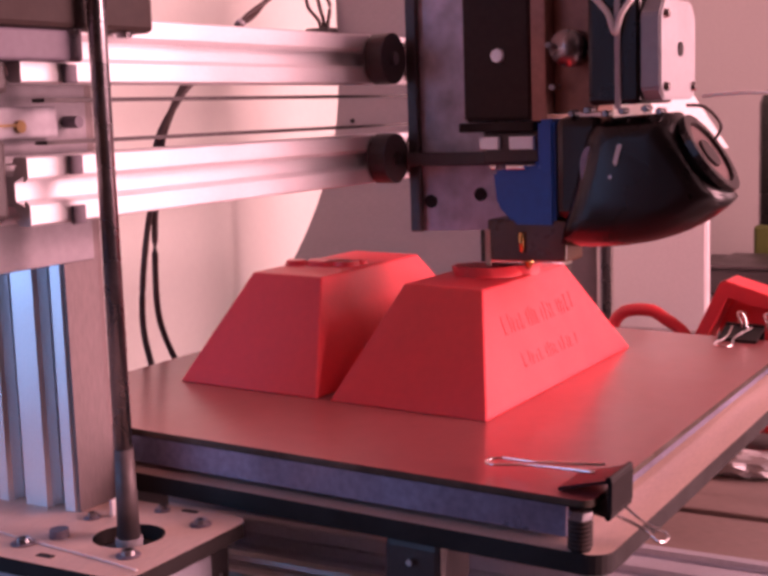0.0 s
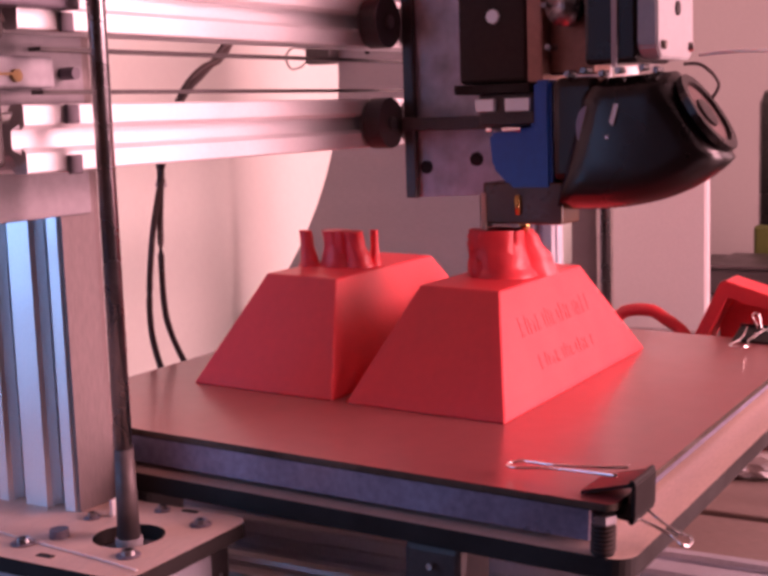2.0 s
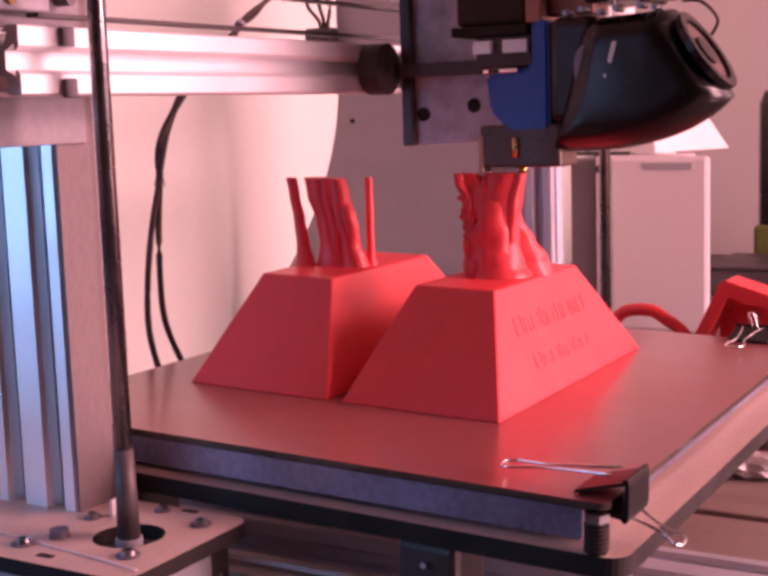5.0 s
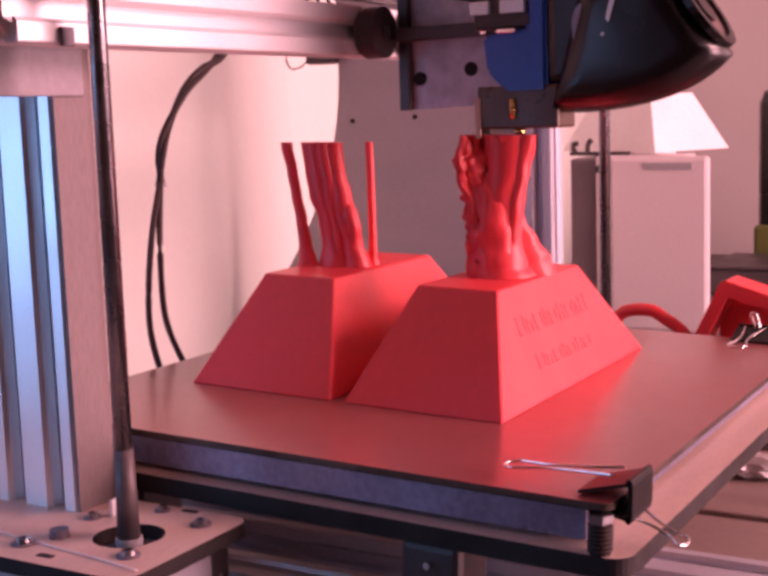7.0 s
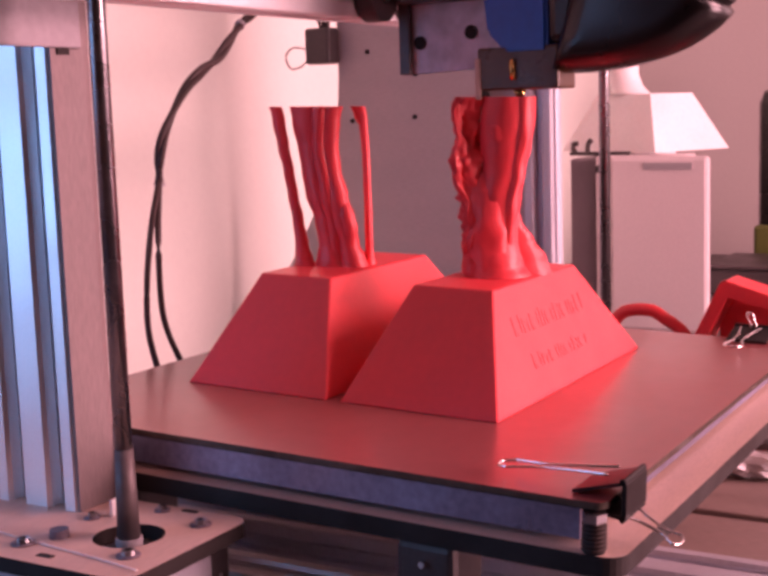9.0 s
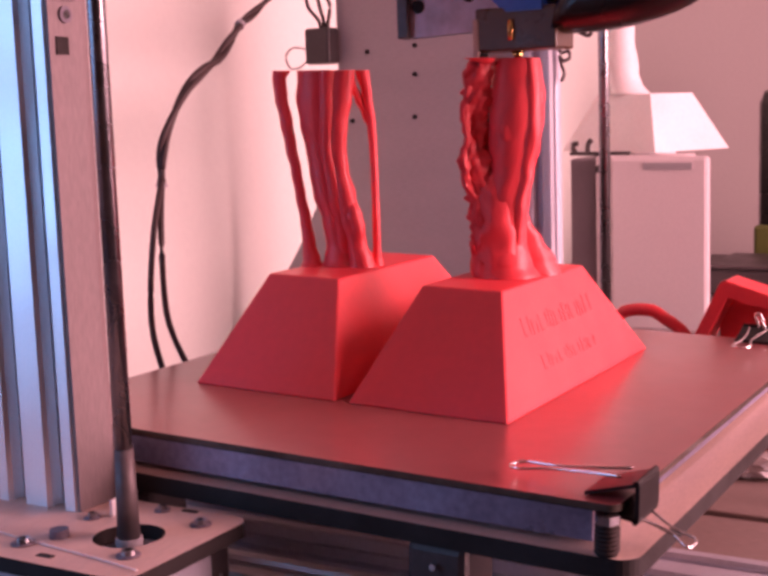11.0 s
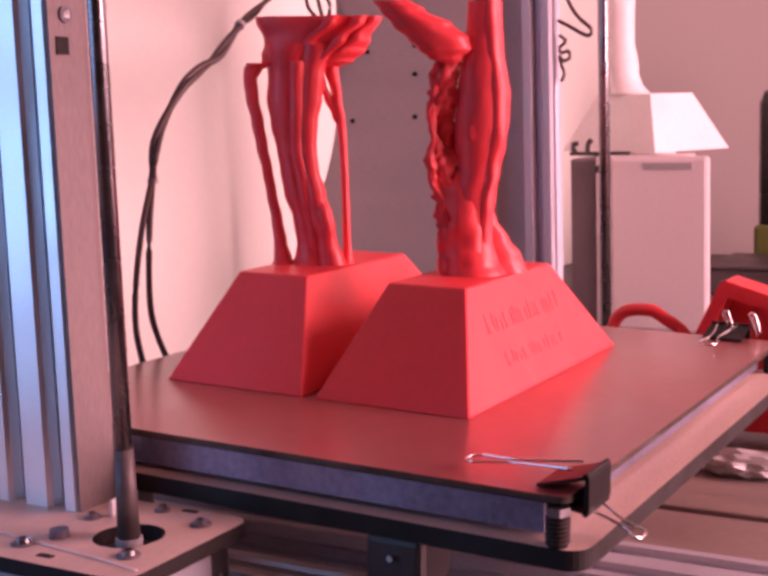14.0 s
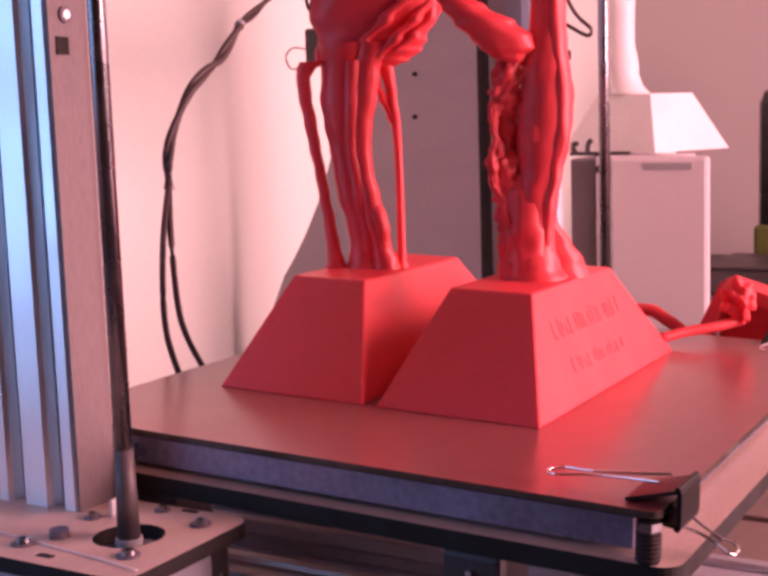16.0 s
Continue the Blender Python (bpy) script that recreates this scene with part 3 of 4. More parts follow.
SKIRT = mm([(138, -8, 9, 0), (140, -7, 15, 0), (142, -7.4, 20.3, 0), (147.5, -4.6, 24, 0), (151.8, -3.1, 26.4, 0), (160.6, -1.6, 29.3, 0), (169.4, -0.8, 31.3, 0), (186, -1.2, 31, 0)])
FOLD_1 = mm([(143, 0, 2.5, -8), (152, 8, 3.4, -10), (160, 17, 3.4, -9), (169, 24, 2.8, -7), (186, 26, 2.6, -6)])
FOLD_2 = mm([(146, 8, 2.5, -7), (153, 16, 3.0, -8), (161, 24, 2.8, -6), (186, 28, 2.5, -4)])
FOLD_3 = mm([(150, -6, 2.5, -11), (160, 4, 3.6, -13), (170, 14, 3.4, -12), (186, 18, 3.0, -11)])
SHIN_B = mm([(47, -7, 2.6, -4), (62, -8, 3.0, -4.6), (80, -11, 3.4, -5.5), (103, -14, 3.2, -6), (126, -13, 3.6, -7.5), (142, -12, 3.4, -9)])
HEEL_B = mm([(47, 1, 3.0, -5), (58, -1, 3.0, -6), (65, -1.4, 4.2, -6), (71, -2.6, 4.2, -6), (80, -5, 2.4, -5)])
LEGS_B = [(LEG_B1, 0.08, 0.9), (LEG_B2, 0.08, 1.0), (STRUT_L, 0.10, 1.0), (STRUT_R, 0.10, 1.0), (STRUT_M, 0.10, 1.0), (SKIRT, 0.14, 0.40),
          (FOLD_1, 0.1, 1.0), (FOLD_2, 0.1, 1.0), (FOLD_3, 0.1, 1.0), (SHIN_B, 0.1, 1.0), (HEEL_B, 0.15, 1.0)]


# ---- gantry ----
Y_BEAM = 0.166


def gantry():
    t = thing("x_gantry", "two aluminium extrusion beams with motor and belt", "printer gantry")
    for z in (0.1478, 0.1015):
        extrusion("beam", "x", Y_BEAM + 0.010, z, -0.0655, 0.43, 0.020, 0.0225, t, "bright slotted aluminium beam").data.materials[0] = BEAMALU
    for z in (0.1310, 0.1168):
        part("belt", box(bmesh.new(), -0.05, 0.43, Y_BEAM + 0.006, Y_BEAM + 0.0115, z - 0.0007, z + 0.0007), BLACKM, t, "thin black toothed belt")
    bm = box(bmesh.new(), -0.090, -0.0080, 0.158, 0.186, 0.1535, 0.196, 0.002)
    part("motor", bm, MOTOR, t, "black stepper motor")
    for x, y in ((-0.047, 0.1605), (-0.0215, 0.1605)):
        bm = bmesh.new()
        screw(bm, (x, y, 0.1535), (0, 0, -1), 0.003)
        part("screw", bm, STEEL, t)
    part("end_plate", box(bmesh.new(), -0.092, -0.0165, 0.1850, 0.1866, 0.0735, 0.160, 0.0005), ENDPL, t, "grey end bracket plate")
    part("tensioner", box(bmesh.new(), -0.090, -0.036, 0.180, 0.1849, 0.1185, 0.1290, 0.001), TENSION, t, "grey belt tensioner block")
    for x, z in ((-0.073, 0.1250), (-0.0545, 0.1225), (-0.027, 0.1235)):
        bm = rod(bmesh.new(), (x, 0.1785, z), (x, 0.1862, z), 0.0022, n=12)
        part("tension_screw", bm, OLDBRASS if x < -0.03 else GREYD, t)
    part("tension_bar", box(bmesh.new(), -0.073, -0.0545, 0.1787, 0.1797, 0.1226, 0.1234), OLDBRASS, t)
    for z in (0.0855, 0.1045):
        bm = rod(bmesh.new(), (-0.077, 0.176, z), (-0.077, 0.1863, z), 0.0046, n=20)
        rod(bm, (-0.077, 0.1745, z), (-0.077, 0.1765, z), 0.0028, n=6)
        part("bolt", bm, STEEL, t, "large round bolt head")
    part("end_block", box(bmesh.new(), -0.092, -0.0700, 0.170, 0.1862, 0.0925, 0.1190, 0.002), BLACKM, t, "black end block")
    part("end_block", box(bmesh.new(), -0.092, -0.0690, 0.168, 0.1862, 0.1330, 0.1500, 0.002), BLACKM, t, "black end block")
    for z in (0.1395, 0.1093, 0.0925):
        part("clamp_strip", box(bmesh.new(), -0.0475, -0.0415, 0.1642, 0.1658, z - 0.0032, z + 0.0032, 0.0004), GREYD, t)
    part("motor_mount", box(bmesh.new(), -0.092, -0.0425, 0.1600, 0.1862, 0.1432, 0.1534, 0.001), GREYD, t, "dark grey motor mount")
    part("far_bracket", box(bmesh.new(), 0.425, 0.436, 0.148, 0.195, 0.08, 0.165, 0.001), GREYPL, t)
    return t


def head():
    t = thing("extruder_carriage", "extruder carriage with blue mount and black fan duct", "extruder")
    pl = [(0.156, 0.0655), (0.156, 0.185), (0.112, 0.185), (0.112, 0.115), (0.098, 0.108), (0.098, 0.0675)]
    plate("carriage_plate", pl, "x", 0.176, 0.181, DIRTY, t, "stained grey carriage plate with dark edges")
    # Added black discs put the carriage's shadow onto the beams.
    for z in (0.1478, 0.1015):
        for x in (0.160, 0.197):
            bm = rod(bmesh.new(), (x, 0.1560, z), (x, 0.1652, z), 0.0118, n=28)
            disc = part("beam_shade_disc", bm, BLACKM, t, "black disc standing for the carriage shadow on the beam", False)
            part("disc_centre", rod(bmesh.new(), (x, 0.1545, z), (x, 0.1562, z), 0.003, n=12), STEEL, disc)
    # Two added chrome rods stand for white glints on the blue mount.
    for y, w in ((0.0985, 0.0012), (0.0880, 0.0042)):
        part("mount_glint", rod(bmesh.new(), (0.1448, y - w, 0.0975), (0.1448, y + w, 0.0975), 0.0011, n=10), CHROME, t, "short chrome rod standing for a white glint")
    part("mount_block", box(bmesh.new(), 0.150, 0.1755, 0.0790, 0.1060, 0.0990, 0.1128, 0.001), BLACKM, t, "dark block above the blue mount")
    part("edge_rail", box(bmesh.new(), 0.172, 0.1758, 0.1505, 0.1560, 0.0655, 0.185, 0.0006), BLACKM, t, "dark edge rail")
    for y, z in ((0.1465, 0.0800), (0.120, 0.0835)):
        part("hole", rod(bmesh.new(), (0.1752, y, z), (0.1762, y, z), 0.0032, n=18), CHAR, t, "dark hole in the plate")
    part("cross_strip", box(bmesh.new(), 0.166, 0.175, 0.078, 0.154, 0.0975, 0.1035, 0.0005), BLACKM, t)
    part("extruder_motor", box(bmesh.new(), 0.150, 0.1755, 0.082, 0.1155, 0.1175, 0.185, 0.002), MOTOR, t, "black square stepper motor")
    part("side_bracket", box(bmesh.new(), 0.1478, 0.1755, 0.0745, 0.0815, 0.1172, 0.185, 0.0006), COPPER, t, "brown side bracket")
    part("feeder_plate", box(bmesh.new(), 0.1560, 0.1755, 0.0540, 0.0744, 0.1200, 0.185, 0.001), COPPER, t, "brown feeder back plate")
    part("motor_bracket", box(bmesh.new(), 0.148, 0.174, 0.081, 0.117, 0.1130, 0.1172, 0.0006), CHAR, t)
    bm = rod(bmesh.new(), (0.1485, 0.098, 0.146), (0.1505, 0.098, 0.146), 0.0030, 0.0034, n=8)
    part("motor_hub", bm, TAB_GLINT, t, "small bright motor hub")
    bm = bmesh.new()
    prism(bm, [(0.0785, 0.1178), (0.0705, 0.118), (0.0705, 0.071), (0.089, 0.071), (0.0985, 0.081), (0.1000, 0.0960), (0.0785, 0.0985)], "x", 0.146, 0.172)
    bmesh.ops.bevel(bm, geom=bm.edges[:], offset=0.0015, segments=2, affect="EDGES")
    part("blue_mount", bm, BLUE, t, "blue plastic hot-end mount")
    # Two small blocks stand for bluish reflections above the mount.
    for y0, y1 in ((0.0975, 0.1065), (0.0808, 0.0922)):
        part("reflection_tab", box(bmesh.new(), 0.1472, 0.1502, y0, y1, 0.1052, 0.1108, 0.0003), TAB_GLINT, t, "small block coloured as a bluish reflection")
    bm = box(bmesh.new(), 0.147, 0.167, 0.0660, 0.1035, 0.0562, 0.0745, 0.001)
    part("heater_block", bm, TAPE, t, "amber taped heater block")
    part("heater_clip", box(bmesh.new(), 0.1460, 0.1475, 0.1018, 0.1042, 0.0525, 0.0700, 0.0003), PLY, t, "pale strip beside the heater")
    bm = rod(bmesh.new(), (0.157, 0.0880, 0.0516), (0.157, 0.0880, 0.0570), 0.0008, 0.0034, n=20)
    rod(bm, (0.1462, 0.0865, 0.0605), (0.1462, 0.0865, 0.069), 0.0014, n=12)
    part("nozzle", bm, BRASS, t, "brass nozzle", True)
    curve = []
    for i in range(13):
        w = i / 12
        curve.append(((1 - w) ** 2 * 0.0705 + 2 * w * (1 - w) * 0.0180 + w * w * -0.0040, (1 - w) ** 2 * 0.0625 + 2 * w * (1 - w) * 0.0600 + w * w * 0.0835))
    outline = [(0.0690, 0.0690), (0.0640, 0.0860), (0.0570, 0.1130), (0.0520, 0.1180), (0.0200, 0.1195)] + curve[::-1]
    bm = bmesh.new()
    fine = []
    for (y0, z0), (y1, z1) in zip(outline, outline[1:] + outline[:1]):
        k = max(1, int(math.hypot(y1 - y0, z1 - z0) / 0.004))
        fine += [(y0 + (y1 - y0) * i / k, z0 + (z1 - z0) * i / k) for i in range(k)]
    cy, cz, shells = 0.034, 0.094, []
    for i in range(13):
        a = -math.pi / 2 + math.pi * i / 12
        shrink = 0.55 + 0.45 * max(0.0, math.cos(a)) ** 0.6
        shells.append([bm.verts.new((0.158 + 0.0185 * math.sin(a), cy + (y - cy) * shrink, cz + (z - cz) * shrink)) for y, z in fine])
    for lo, hi in zip(shells, shells[1:]):
        for j in range(len(fine)):
            bm.faces.new((lo[j], lo[(j + 1) % len(fine)], hi[(j + 1) % len(fine)], hi[j]))
    bm.faces.new(shells[0][::-1])
    bm.faces.new(shells[-1])
    bmesh.ops.recalc_face_normals(bm, faces=bm.faces[:])
    for f in bm.faces:
        f.smooth = True
    duct = part("fan_duct", bm, BLACK, t, "glossy black tapered air duct")
    part("fan_body", box(bmesh.new(), 0.1450, 0.172, 0.0490, 0.0702, 0.0745, 0.1186, 0.004), BLACK, t, "dark cooling fan body")
    bm = bmesh.new()
    prism(bm, [(0.0418, 0.0995), (0.0398, 0.1070), (0.0376, 0.1070), (0.0402, 0.0980)], "x", 0.1386, 0.1402)
    part("slot_edge", bm, CHROME, duct, "bright slanted slot edge")
    # This oval disc stands for a bluish light reflection on the duct.
    bm = rod(bmesh.new(), (0.1405, 0, 0), (0.1530, 0, 0), 0.0088, n=24)
    bm.transform(Matrix.Translation((0, 0.0525, 0.0975)) @ Matrix.Diagonal((1, 0.50, 1, 1)))
    part("oval_reflection", bm, OVAL_GLINT, duct, "bluish oval standing for a reflection on the duct")
    # Added chrome stud stands for a highlight on the duct.
    part("duct_glint", rod(bmesh.new(), (0.1388, 0.0430, 0.0935), (0.1400, 0.0430, 0.0935), 0.0008, n=12), CHROME, duct)
    c, nrm = Vector((0.158, 0.0082, 0.1012)), Vector((0, -0.829, 0.560))
    turn = nrm.to_track_quat("Z", "Y").to_matrix().to_4x4()
    bm = bmesh.new()
    for i in range(32):
        a, b = 2 * math.pi * i / 32, 2 * math.pi * (i + 1) / 32
        ring = []
        for w in (a, b):
            ring.append([Vector((r * math.cos(w), r * math.sin(w), h)) for r, h in ((0.0185, 0.0), (0.0185, 0.003), (0.0145, 0.003), (0.0145, 0.0))])
        for j in range(4):
            bm.faces.new([bm.verts.new(p) for p in (ring[0][j], ring[1][j], ring[1][(j + 1) % 4], ring[0][(j + 1) % 4])])
    bmesh.ops.remove_doubles(bm, verts=bm.verts[:], dist=1e-5)
    bmesh.ops.recalc_face_normals(bm, faces=bm.faces[:])
    bm.transform(Matrix.Translation(c) @ turn)
    part("fan_ring", bm, BLACK, duct, "black fan rim at the duct end")
    bm = rod(bmesh.new(), c + nrm * 0.0002, c + nrm * 0.0012, 0.0143, n=32)
    screen = part("fan_screen", bm, SCREEN, duct, "brown fan opening")
    bm = rod(bmesh.new(), c + nrm * 0.001, c + nrm * 0.0025, 0.0065, n=24)
    part("fan_hub", bm, BLACK, duct)
    bm = box(bmesh.new(), 0.140, 0.184, 0.0300, 0.0530, 0.1232, 0.185, 0.002)
    m2 = part("feeder_motor", bm, BLACK, t, "black motor with metal end cap")
    bm = bmesh.new()
    prism(bm, [(0.1395, 0.1290), (0.1440, 0.1245), (0.1836, 0.1245), (0.1881, 0.1290), (0.1881, 0.1590), (0.1820, 0.1655), (0.1455, 0.1655), (0.1395, 0.1590)], "y", 0.0215, 0.0300)
    bmesh.ops.recalc_face_normals(bm, faces=bm.faces[:])
    bmesh.ops.bevel(bm, geom=bm.edges[:], offset=0.0008, segments=2, affect="EDGES")
    part("end_cap", bm, CAP, m2, "pale metal motor end cap")
    part("cap_hole", rod(bmesh.new(), (0.1653, 0.0208, 0.1453), (0.1653, 0.0216, 0.1453), 0.0030, n=18), CHAR, m2)
    for x, z in ((0.1450, 0.1300), (0.1450, 0.1590), (0.1830, 0.1300)):
        bm = bmesh.new()
        screw(bm, (x, 0.0214, z), (0, -1, 0), 0.0022)
        part("cap_screw", bm, CHROME, m2)
    bm = tube(bmesh.new(), [(0.1388, 0.0500, 0.1680), (0.1380, 0.0430, 0.1600), (0.1378, 0.0400, 0.1520), (0.1380, 0.0370, 0.1600), (0.1388, 0.0310, 0.1680)], 0.0013, 6)
    part("cable_strap", bm, WHITE, m2, "white plastic strap", True)
    part("tie", box(bmesh.new(), 0.1385, 0.1400, 0.0385, 0.0405, 0.1215, 0.185), GREYPL, m2)
    bm = tube(bmesh.new(), [(0.15, 0.014, 0.122), (0.148, 0.006, 0.121), (0.15, 0.000, 0.114), (0.152, 0.003, 0.108)], 0.0007)
    part("wire", bm, CABLE, t, "", True)
    bm = tube(bmesh.new(), [(0.158, 0.010, 0.1255), (0.160, -0.010, 0.1262), (0.170, -0.030, 0.1240), (0.20, -0.060, 0.1180)], 0.0008, 6)
    part("filament", bm, WHITE, t, "thin white filament strand", True)
    for y, z in ((0.072, 0.149), (0.062, 0.1200), (0.055, 0.1212), (0.047, 0.1196), (0.040, 0.1205), (0.030, 0.1212), (0.024, 0.1200), (0.0705, 0.1315)):
        bm = bmesh.new()
        screw(bm, (0.1455, y, z), (-1, 0, 0), 0.0016)
        rod(bm, (0.1452, y, z), (0.1520, y, z), 0.0013, n=10)
        part("screw", bm, STEEL, t)
    part("gear", rod(bmesh.new(), (0.1450, 0.0640, 0.1475), (0.1565, 0.0640, 0.1475), 0.0078, n=24), STEEL, t, "round steel drive gear", True)
    return t


# ---- things behind ----
def white_figure():
    t = thing("white_figure", "white printed figure standing on a tapered pedestal", "3D print")
    bm = bmesh.new()
    zb, zt = 0.0795, 0.1315
    lo = [(0.7322, 0.2155), (0.8223, 0.1746), (0.8846, 0.2864), (0.7945, 0.3273)]
    cx, cy = 0.8084, 0.2510
    hi = [(cx + (p[0] - cx) * 0.57, cy + (p[1] - cy) * 0.57) for p in lo]
    va = [bm.verts.new((p[0], p[1], zb)) for p in lo]
    vb = [bm.verts.new((p[0], p[1], zt)) for p in hi]
    bm.faces.new(va[::-1])
    bm.faces.new(vb)
    for i in range(4):
        bm.faces.new((va[i], va[(i + 1) % 4], vb[(i + 1) % 4], vb[i]))
    part("pedestal", bm, WHITE, t)
    return t, (cx, cy, zt)


def backdrop_things():
    t, (cx, cy, zt) = white_figure()
    bm = bmesh.new()
    rows = [(zt - 0.0005, 0.262, 0.0195), (0.134, 0.262, 0.0175), (0.140, 0.265, 0.0150), (0.150, 0.268, 0.0142), (0.158, 0.2685, 0.0150), (0.166, 0.2685, 0.0138), (0.178, 0.270, 0.0125), (0.200, 0.270, 0.0125), (0.240, 0.270, 0.0140)]
    rings = []
    for z, y, r in rows:
        rings.append([bm.verts.new((0.800 + r * math.sin(2 * math.pi * j / 20), y + r * math.cos(2 * math.pi * j / 20), z)) for j in range(20)])
    for a, b in zip(rings, rings[1:]):
        for j in range(20):
            bm.faces.new((a[j], b[j], b[(j + 1) % 20], a[(j + 1) % 20]))
    bm.faces.new(rings[0])
    bm.faces.new(rings[-1][::-1])
    bmesh.ops.recalc_face_normals(bm, faces=bm.faces[:])
    part("leg", bm, WHITE, t, "", True)
    k = thing("small_tool", "small dark tool lying on the case", "tool")
    part("handle", rod(bmesh.new(), (0.735, 0.296, 0.0795), (0.728, 0.238, 0.0795), 0.0018), BLACKM, k)
    part("knob", tube(bmesh.new(), [(0.735, 0.292, 0.080), (0.735, 0.294, 0.087), (0.735, 0.289, 0.089)], 0.0024), BLACKM, k)
    part("knob", tube(bmesh.new(), [(0.735, 0.280, 0.080), (0.735, 0.279, 0.088), (0.735, 0.2755, 0.092)], 0.0024), BLACKM, k)
    w = thing("loose_wire", "dark loose wires hanging beside the far rod", "wire")
    part("strand", tube(bmesh.new(), [(0.455, 0.1891, 0.2002), (0.455, 0.184, 0.1896), (0.455, 0.1782, 0.1814), (0.455, 0.17, 0.1739), (0.455, 0.171, 0.1694), (0.455, 0.1762, 0.171), (0.455, 0.1842, 0.1757), (0.455, 0.1929, 0.1804)], 0.0013), CABLE, w, "", True)
    part("strand", tube(bmesh.new(), [(0.455, 0.1924, 0.1706), (0.455, 0.1878, 0.1665), (0.455, 0.1922, 0.1625), (0.455, 0.1911, 0.1588), (0.455, 0.1862, 0.1599), (0.455, 0.1852, 0.1553), (0.455, 0.1898, 0.1535), (0.455, 0.1926, 0.1569), (0.455, 0.1909, 0.15), (0.455, 0.1892, 0.145), (0.455, 0.1914, 0.1398)], 0.0012), CABLE, w, "", True)
    c = thing("equipment_case", "light grey equipment case with dark side panel", "case")
    part("body", box(bmesh.new(), 0.704, 0.76, 0.1860, 0.2475, Z_TABLE, 0.0775, 0.003), CASE, c)
    part("door", box(bmesh.new(), 0.697, 0.7035, 0.158, 0.2465, Z_TABLE, 0.0780, 0.004), CASE, c)
    part("side_panel", box(bmesh.new(), 0.705, 0.95, 0.2605, 0.285, Z_TABLE, 0.0760, 0.002), CASED, c, "dark grey panel")
    part("edge_strip", box(bmesh.new(), 0.702, 0.90, 0.2480, 0.2600, Z_TABLE, 0.0775, 0.001), CASE, c)
    # Grey strip paints the shadow below the white pedestal's overhang.
    part("overhang_shadow", box(bmesh.new(), 0.6962, 0.6972, 0.172, 0.215, 0.0665, 0.0725, 0.0004), GREYPL, c, "grey strip painted as the pedestal overhang shadow")
    part("latch", box(bmesh.new(), 0.694, 0.7015, 0.2482, 0.2570, 0.0640, 0.0705, 0.001), BLACKM, c, "small dark latch")
    b = thing("dark_bottle", "dark rounded container with a green lower band", "container")
    part("body", box(bmesh.new(), 1.05, 1.11, 0.09, 0.2060, Z_TABLE, 0.137, 0.018), BLACK, b)
    part("band", box(bmesh.new(), 1.047, 1.113, 0.087, 0.2070, -0.060, -0.014, 0.004), GREEN, b, "green band")
    d = thing("low_dark_box", "low dark box lying along the back wall", "box")
    part("body", box(bmesh.new(), 0.92, 1.03, -0.15, 0.222, Z_TABLE, -0.047, 0.004), BLACKM, d)
    part("lid", box(bmesh.new(), 0.918, 1.032, -0.152, 0.224, -0.047, -0.043, 0.001), BLACKM, d)
    r = thing("red_bracket", "red printed arched bracket standing behind the bed", "3D print")
    bm = bmesh.new()
    prism(bm, [(0.098, Z_TABLE), (0.0690, -0.010), (0.0545, 0.0205), (0.0510, 0.0220), (0.020, 0.0125), (-0.010, -0.02), (-0.02, Z_TABLE), (-0.010, Z_TABLE), (0.0, -0.02), (0.024, 0.0055), (0.0500, 0.0125), (0.0615, -0.010), (0.088, Z_TABLE)], "x", 0.35, 0.375)
    part("body", bm, RED, r)
    part("web", box(bmesh.new(), 0.371, 0.374, 0.0, 0.060, -0.07, 0.008), RED, r)
    r = thing("red_scrap", "curved red printed scrap behind the bed", "3D print")
    part("body", tube(bmesh.new(), [(0.36, 0.128, Z_TABLE + 0.006), (0.36, 0.124, -0.02), (0.36, 0.117, -0.002), (0.36, 0.100, 0.0015), (0.36, 0.090, -0.003), (0.36, 0.078, -0.012), (0.36, 0.070, -0.03), (0.36, 0.066, Z_TABLE + 0.006)], 0.0038), RED, r, "", True)


backdrop_things()


